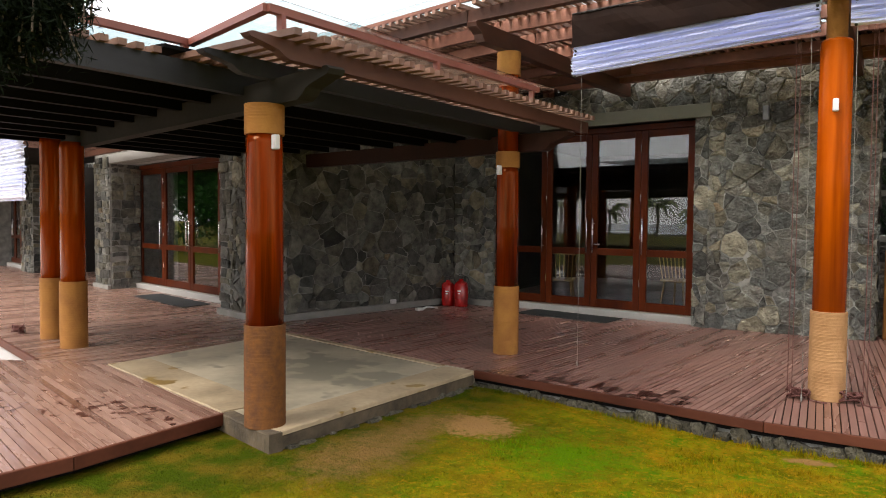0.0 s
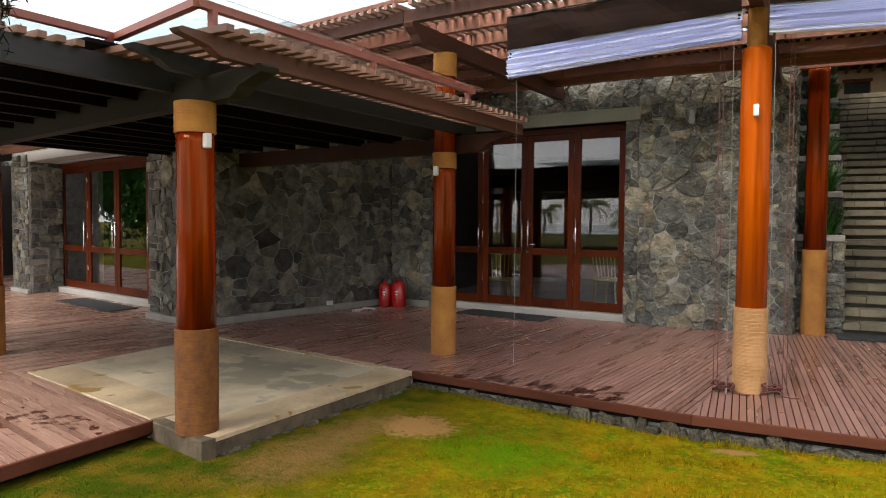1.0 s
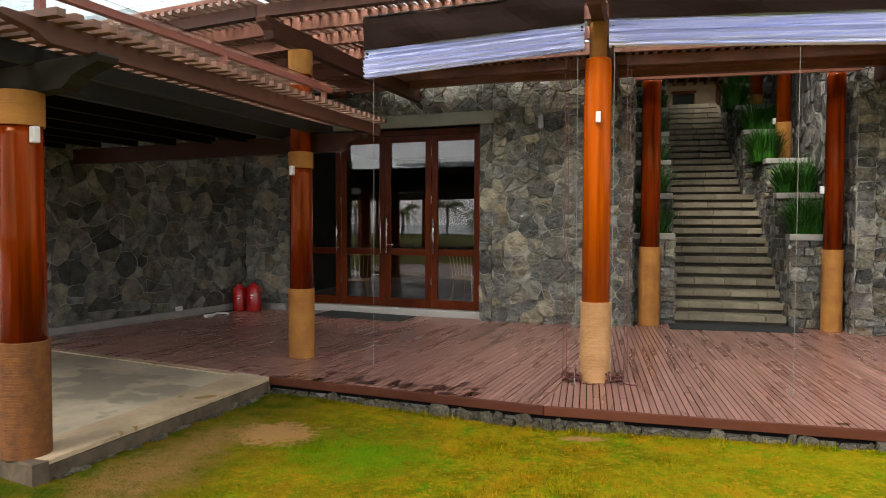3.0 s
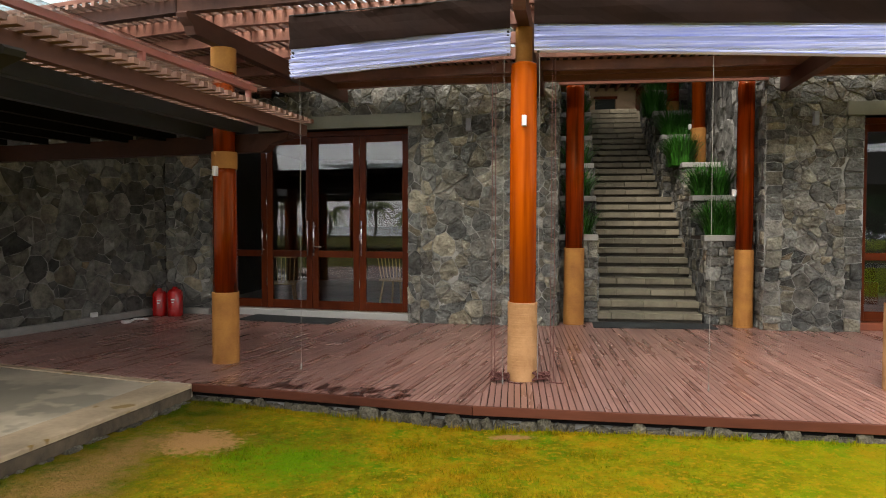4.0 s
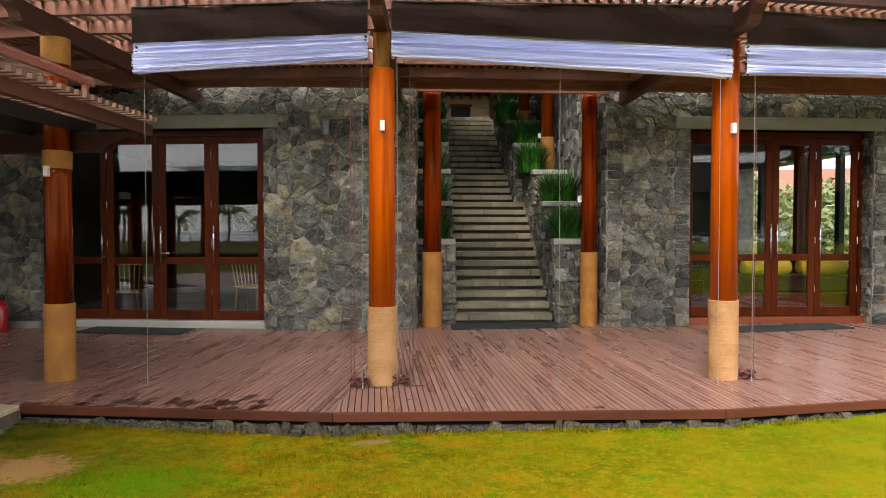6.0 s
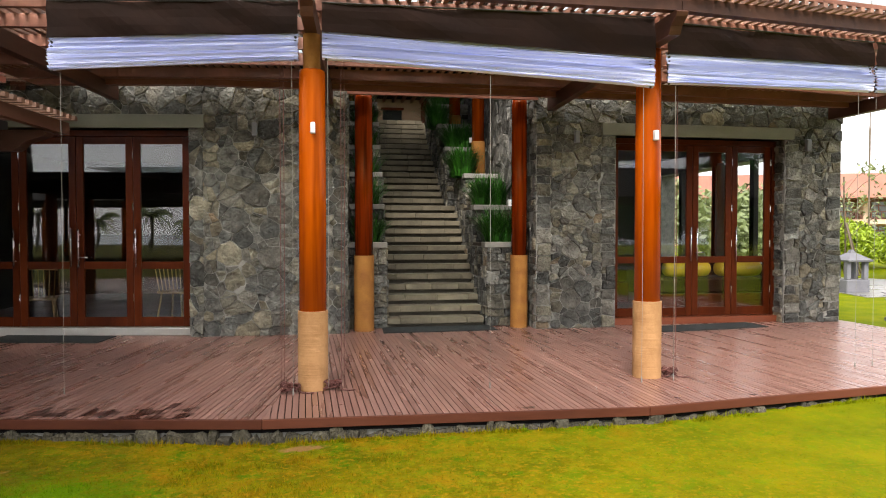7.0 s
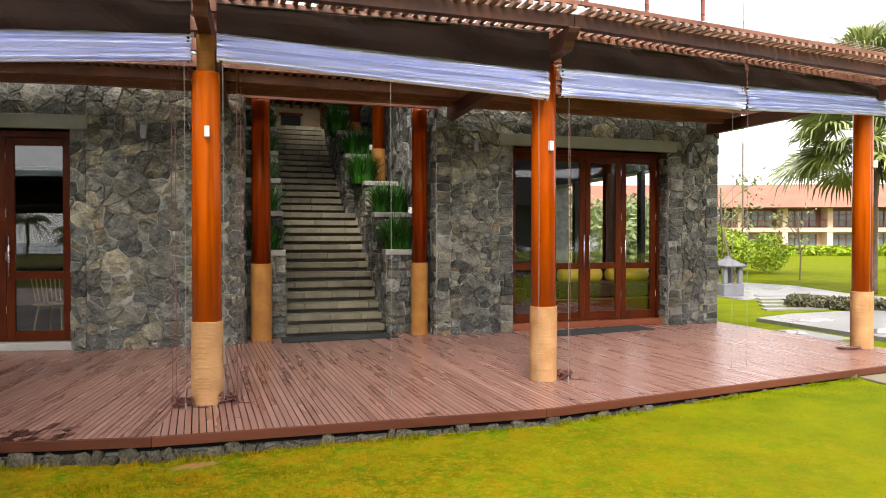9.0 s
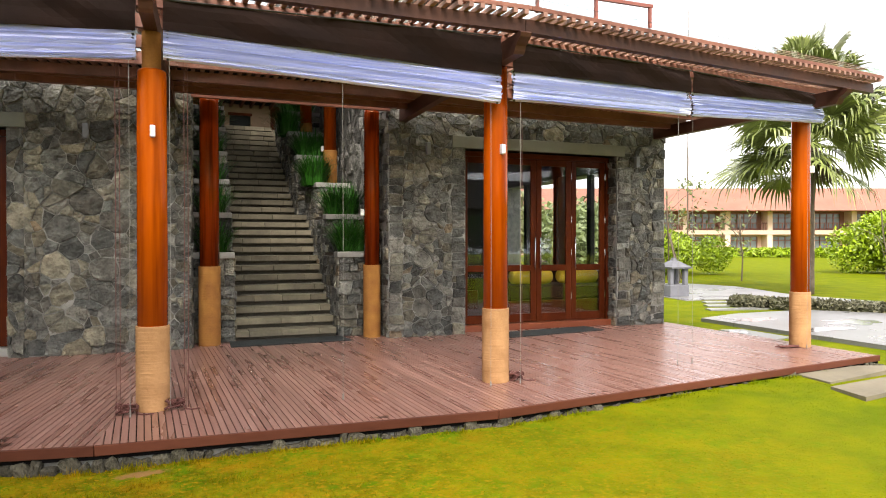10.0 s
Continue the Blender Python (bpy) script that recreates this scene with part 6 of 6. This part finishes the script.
# ---- grass ----
def grass():
    rng = np.random.default_rng(5)
    n = 190000
    r = 0.6 + 8.6 * rng.random(n) ** 0.9
    a = np.radians(rng.uniform(-62, 68, n))
    x, y = np.sin(-a) * r * -1, np.cos(a) * r
    x = np.sin(a) * r * -1
    keep = np.ones(n, bool)
    e = [(-3.2, 3.2), (-2.95, 5.72)] + EDGE[1:] + [(8.2, 6.0), (14, 8)]
    ex, ey = np.array(e).T
    keep &= (x < -3.2) | (y < np.interp(x, ex, ey) - 0.02)
    keep &= (x > -3.2) | ((y < 3.3) & (x > -3.84))
    bare = np.array([noise.noise((px * 0.8, py * 0.8, 3.0)) for px, py in zip(x, y)])
    patch = np.exp(-(((x + 2.38) / 0.3) ** 2 + ((y - 4.63) / 0.28) ** 2)) + 0.6 * np.exp(-(((x + 2.62) / 0.3) ** 2 + ((y - 3.5) / 0.5) ** 2)) + 0.8 * np.exp(-(((x + 0.18) / 0.2) ** 2 + ((y - 5.14) / 0.08) ** 2))
    keep &= rng.random(n) > np.clip(0.25 + bare * 0.9 + patch * 1.4, 0.05, 0.97)
    x, y = x[keep], y[keep]
    # longer weeds in tufts along the footing
    tuft = rng.uniform(-2.9, 7.2, 75)
    wx = (tuft[:, None] + rng.normal(0, 0.05, (75, 60))).ravel()
    wy = np.interp(wx, ex, ey) - 0.05 - np.abs(rng.normal(0, 0.03, wx.size))
    tall = np.repeat(rng.uniform(0.01, 0.06, 75), 60)
    # lush clumps here and there
    cx, cy = rng.uniform(-2.2, 0.5, 30), rng.uniform(3.4, 4.9, 30)
    kx, ky = (cx[:, None] + rng.normal(0, 0.09, (30, 140))).ravel(), (cy[:, None] + rng.normal(0, 0.06, (30, 140))).ravel()
    ok = ky < np.interp(kx, ex, ey) - 0.05
    wx, wy = np.concatenate([wx, kx[ok]]), np.concatenate([wy, ky[ok]])
    long = np.concatenate([np.zeros(len(x)), tall, np.full(wx.size - tall.size, 0.02)])
    x, y = np.concatenate([x, wx]), np.concatenate([y, wy])
    n = len(x)
    h = long * rng.random(n) + rng.uniform(0.007, 0.022, n) * np.where(x > 1.2, 0.6, 1.0) * (1 + 0.5 * (rng.random(n) > 0.97))
    t = rng.uniform(0, 2 * np.pi, n)
    w = rng.uniform(0.002, 0.005, n)
    lx, ly = rng.normal(0, 0.012, n), rng.normal(0, 0.012, n)
    z = lawn_z(x, y) - 0.002
    v = np.stack([np.stack([x - np.cos(t) * w, y - np.sin(t) * w, z], 1), np.stack([x + np.cos(t) * w, y + np.sin(t) * w, z], 1), np.stack([x + lx, y + ly, z + h], 1)], 1).reshape(-1, 3)
    me = bpy.data.meshes.new("grass")
    me.from_pydata(v.tolist(), [], np.arange(3 * n).reshape(-1, 3).tolist())
    me.materials.append(GRASS)
    tagged(new("grass", me), "short yellow-green grass blades of the lawn", "grass", kind="stuff")


grass()


# ---- stones of the walls ----
def cells(w, h, du, dv, rng):
    """Irregular convex cells of mixed sizes that fill a rectangle."""
    mean = (du + dv) / 4
    pts = []
    # squared stones in courses up both ends
    if w > 0.5 and h > 0.6:
        for side in (0, 1):
            z = 0.0
            while z < h:
                r = mean * rng.uniform(0.75, 1.1)
                u = r * rng.uniform(0.75, 1.35)
                pts.append((u if side == 0 else w - u, z + r, r))
                z += 2.0 * r
    for size in (1.75, 1.25, 0.85, 0.55):
        for _ in range(int(26 * w * h / (mean * mean * size * size * 12)) + 6):
            r = mean * size * rng.uniform(0.85, 1.15)
            p = (rng.uniform(-0.5 * mean, w + 0.5 * mean), rng.uniform(-0.5 * mean, h + 0.5 * mean), r)
            if all(((p[0] - q[0]) / 1.15) ** 2 + ((p[1] - q[1]) * 1.12) ** 2 > (0.90 * (r + q[2])) ** 2 for q in pts):
                pts.append(p)
    out = []
    for p in pts:
        poly = [(0, 0), (w, 0), (w, h), (0, h)]
        near = sorted((q for q in pts if q is not p), key=lambda q: (q[0] - p[0]) ** 2 + (q[1] - p[1]) ** 2)[:18]
        joint = rng.uniform(0.002, 0.007)
        for q in near:
            d = Vector((p[0] - q[0], p[1] - q[1]))
            ln = d.length
            if ln < 1e-6:
                continue
            n = d / ln
            s = (ln * ln + q[2] ** 2 - p[2] ** 2) / (2 * ln)
            mid = Vector(q[:2]) + n * (s + joint)
            poly = clip(poly, tuple(mid), tuple(n))
            if len(poly) < 3:
                break
        if len(poly) >= 3:
            area = abs(sum(poly[i][0] * poly[(i + 1) % len(poly)][1] - poly[(i + 1) % len(poly)][0] * poly[i][1] for i in range(len(poly)))) / 2
            if area > 1.9 * mean * mean and rng.random() < 0.6:
                # a cut across the stone, mostly across its length
                cx, cz = sum(q[0] for q in poly) / len(poly), sum(q[1] for q in poly) / len(poly)
                a = rng.uniform(-0.6, 0.6) + (0 if rng.random() < 0.5 else math.pi / 2)
                n = Vector((math.cos(a), math.sin(a)))
                o = Vector((cx, cz)) + n * rng.uniform(-0.25, 0.25) * mean
                out += [q for q in (clip(poly, tuple(o + n * joint), tuple(n)), clip(poly, tuple(o - n * joint), tuple(-n))) if len(q) > 2]
            elif area > 0.0012:
                out.append(poly)
    return out


def courses(w, h, tall, wide, rng):
    """Squared stones in uneven rows that fill a rectangle."""
    out, z = [], 0.0
    while z < h - 0.02:
        t = rng.uniform(*tall)
        top = h if z + t > h - 0.07 else z + t
        u = 0.0
        while u < w - 0.01:
            b = rng.uniform(*wide)
            end = w if u + b > w - 0.07 else u + b
            j = rng.uniform(0.003, 0.008)
            tilt = rng.uniform(-0.035, 0.035)
            lots = [(z, top)]
            if top - z > 0.17 and rng.random() < 0.45:
                m = z + (top - z) * rng.uniform(0.4, 0.6)
                lots = [(z, m), (m, top)]
            for a, c in lots:
                out.append([(u + j, a + j), (end - j, a + j), (end - j - max(0, tilt), c - j), (u + j - min(0, tilt), c - j)])
            u = end
        z = top
    return out


def stone_mesh(poly, rng, proud, w, h, salt):
    """One faced stone on the plane y = 0 (outwards is -y), its outline nicked and its edges worn."""
    cx, cz = sum(p[0] for p in poly) / len(poly), sum(p[1] for p in poly) / len(poly)
    ring = []
    for k, p in enumerate(poly):
        q = poly[(k + 1) % len(poly)]
        ln = math.hypot(q[0] - p[0], q[1] - p[1])
        ring.append((p[0] * 0.97 + q[0] * 0.03, p[1] * 0.97 + q[1] * 0.03))
        if ln > 0.09:
            s = rng.uniform(0.4, 0.6)
            ring.append((p[0] + (q[0] - p[0]) * s, p[1] + (q[1] - p[1]) * s))
        if ln > 0.05:
            ring.append((p[0] * 0.04 + q[0] * 0.96, p[1] * 0.04 + q[1] * 0.96))
    warped = []
    for u, z in ring:
        f = max(0.0, min(1.0, min(u, w - u, z, h - z) / 0.06))
        v = Vector((u * 5.5 + salt, z * 5.5, salt * 0.3))
        g = Vector((u * 2.1 + salt, z * 2.1, salt * 0.7 + 9))
        u, z = u + f * 0.05 * noise.noise(g), z + f * 0.05 * noise.noise(g + Vector((7, 3, 11)))
        warped.append((u + f * 0.026 * noise.noise(v), z + f * 0.026 * noise.noise(v + Vector((31, 17, 5)))))
    ring = warped
    bm = bmesh.new()
    tilt, lean = rng.uniform(-0.11, 0.11), rng.uniform(-0.11, 0.11)

    def row(f, y, rough):
        return [bm.verts.new(((u - cx) * f, y + (tilt * (u - cx) + lean * (z - cz)) * (1 if y < 0.02 else 0) + rng.uniform(-rough, rough), (z - cz) * f)) for u, z in ring]

    back = row(1.0, 0.035, 0)
    mid = row(1.0, 0.012 - proud * 0.8, 0.002)
    front = row(0.95, -proud, 0.006)
    for a, b in ((back, mid), (mid, front)):
        for k in range(len(a)):
            j = (k + 1) % len(a)
            bm.faces.new((a[k], a[j], b[j], b[k]))
    c = bm.verts.new((rng.uniform(-0.01, 0.01), -0.002 - proud + rng.uniform(-0.008, 0.006), rng.uniform(-0.01, 0.01)))
    for k in range(len(front)):
        bm.faces.new((front[k], front[(k + 1) % len(front)], c))
    return bm, cx, cz


def face(ob, p, q, panels, du=0.215, dv=0.175, seed=0, most=300, squared=0.0):
    """Lays stones over panels (u0, u1, z0, z1) of the wall ob whose face runs from p to q."""
    rng = random.Random(seed)
    m, _ = line_frame(p, q)
    inv = ob.matrix_world.inverted()
    made, rest = 0, bmesh.new()
    for u0, u1, z0, z1 in panels:
        w, h = u1 - u0, z1 - z0
        if squared and w > 2.2 * squared and h < 0.6:
            polys = cells(w, h, du, dv, rng)
        elif squared and w > 2.2 * squared:
            side = courses(squared, h, (0.12, 0.24), (0.14, 0.34), rng)
            polys = side + [[(w - x, y) for x, y in reversed(s)] for s in courses(squared, h, (0.12, 0.24), (0.14, 0.34), rng)]
            polys += [[(x + squared, y) for x, y in s] for s in cells(w - 2 * squared, h, du, dv, rng)]
        elif squared:
            polys = courses(w, h, (0.10, 0.21), (0.12, 0.32), rng)
        else:
            polys = cells(w, h, du, dv, rng)
        for poly in polys:
            bm, cx, cz = stone_mesh(poly, rng, rng.uniform(0.0, 0.028), u1 - u0, z1 - z0, seed * 3.1)
            at = inv @ m @ Matrix.Translation((u0 + cx, 0.0, z0 + cz))
            if made < most:
                st = part("stone", bm, STONE, ob)
                st.matrix_basis = at
                made += 1
            else:
                bm.transform(at)
                me = bpy.data.meshes.new("tmp")
                bm.to_mesh(me)
                bm.free()
                rest.from_mesh(me)
                bpy.data.meshes.remove(me)
    if len(rest.verts):
        part("stones", rest, STONES, ob)["kind"] = "stuff"
    else:
        rest.free()


STONES = mat("stone_far", (0.022, 0.0225, 0.0215), (0.225, 0.22, 0.192), 6.5, 0.8, fine=34, bump=1.0, vary=0.55, island=True, relief=0.07, spec=0.3)
W = {o.name: o for o in bpy.data.objects if o.name.startswith("wall_") and not o.parent}
L1 = (Vector(JOG) - Vector(CORNER)).length
face(W["wall_1"], CORNER, JOG, [(0.0, 0.84, 0, 2.79), (4.04, L1, 0, 2.79), (0.0, 0.70, 2.79, 2.97), (0.0, L1, 2.97, 3.5)], seed=1, du=0.2, dv=0.165)
face(W["wall_2"], JOG, PASS_L, [(0.0, 1.91, 0, 3.5)], seed=2, du=0.195, dv=0.16)
face(W["wall_3"], (-6.75, 6.85), CORNER, [(0.0, 3.62, 0.1, 2.75)], seed=3)
face(W["wall_4"], PASS_R, END_R, [(0.0, 1.22, 0, 2.83)], seed=24, squared=0.22, most=160, du=0.17, dv=0.13)
face(W["wall_4"], PASS_R, END_R, [(0.0, 1.0, 2.83, 3.01), (0.0, 4.96, 3.01, 3.5)], seed=4, du=0.185, dv=0.15)
face(W["wall_4"], PASS_R, END_R, [(3.99, 4.96, 0, 2.83), (4.13, 4.96, 2.83, 3.01)], seed=14, squared=0.26, most=160, du=0.15, dv=0.115)
face(W["wall_5"], PASS_L, (0.55, 19.0), [(0.0, 9.2, 0.0, 5.5)], seed=5, squared=0.9, du=0.34, dv=0.26)
face(W["wall_6"], (3.25, 19.0), PASS_R, [(0.0, 9.25, 0.0, 5.5)], seed=6, squared=0.9, du=0.34, dv=0.26)
L7 = (Vector((-6.75, 6.85)) - Vector((-13.3, 8.75))).length
face(W["wall_7"], (-13.3, 8.75), (-6.75, 6.85), [(0.0, 0.85, 0.08, 2.6), (5.55, L7, 0.09, 2.6)], seed=7, squared=0.4)
face(W["wall_9"], (-26, 12.2), (-17.5, 9.85), [(7.75, 8.8, 0, 2.8)], seed=8, squared=0.6)
face(W["wall_10"], (-17.5, 9.85), (-17.1, 11.2), [(0, 1.4, 0, 2.8)], seed=9, squared=0.8)
for n, (pl, x0, x1, y0, z0, zt) in enumerate(PLANTERS):
    if n < 6:
        face(pl, (x0, y0 + 1.05), (x0, y0), [(0, 1.05, z0, zt - 0.07)], 0.3, 0.22, 30 + n, squared=0.8)
    else:
        face(pl, (x1, y0), (x1, y0 + 1.05), [(0, 1.05, z0, zt - 0.07)], 0.3, 0.22, 30 + n, squared=0.8)
    face(pl, (x0, y0), (x1, y0), [(0, x1 - x0, z0, zt - 0.07)], 0.26, 0.2, 50 + n, squared=0.8)


def reveals():
    """The stone cheeks of the door openings."""
    for wname, p, q, u, sgn, z1, depth in (("wall_1", CORNER, JOG, 0.84, 1, 2.79, 0.30), ("wall_4", PASS_R, END_R, 3.99, -1, 2.83, 0.30), ("wall_7", (-13.3, 8.75), (-6.75, 6.85), 0.85, 1, 2.45, 0.6)):
        m, _ = line_frame(p, q)
        a, b = m @ Vector((u, 0.0, 0)), m @ Vector((u, depth, 0))
        if sgn > 0:
            face(W[wname], (a.x, a.y), (b.x, b.y), [(0.03, depth, 0, z1)], 0.3, 0.23, 70, squared=0.8)
        else:
            face(W[wname], (b.x, b.y), (a.x, a.y), [(0, depth - 0.03, 0, z1)], 0.3, 0.23, 71, squared=0.8)


reveals()
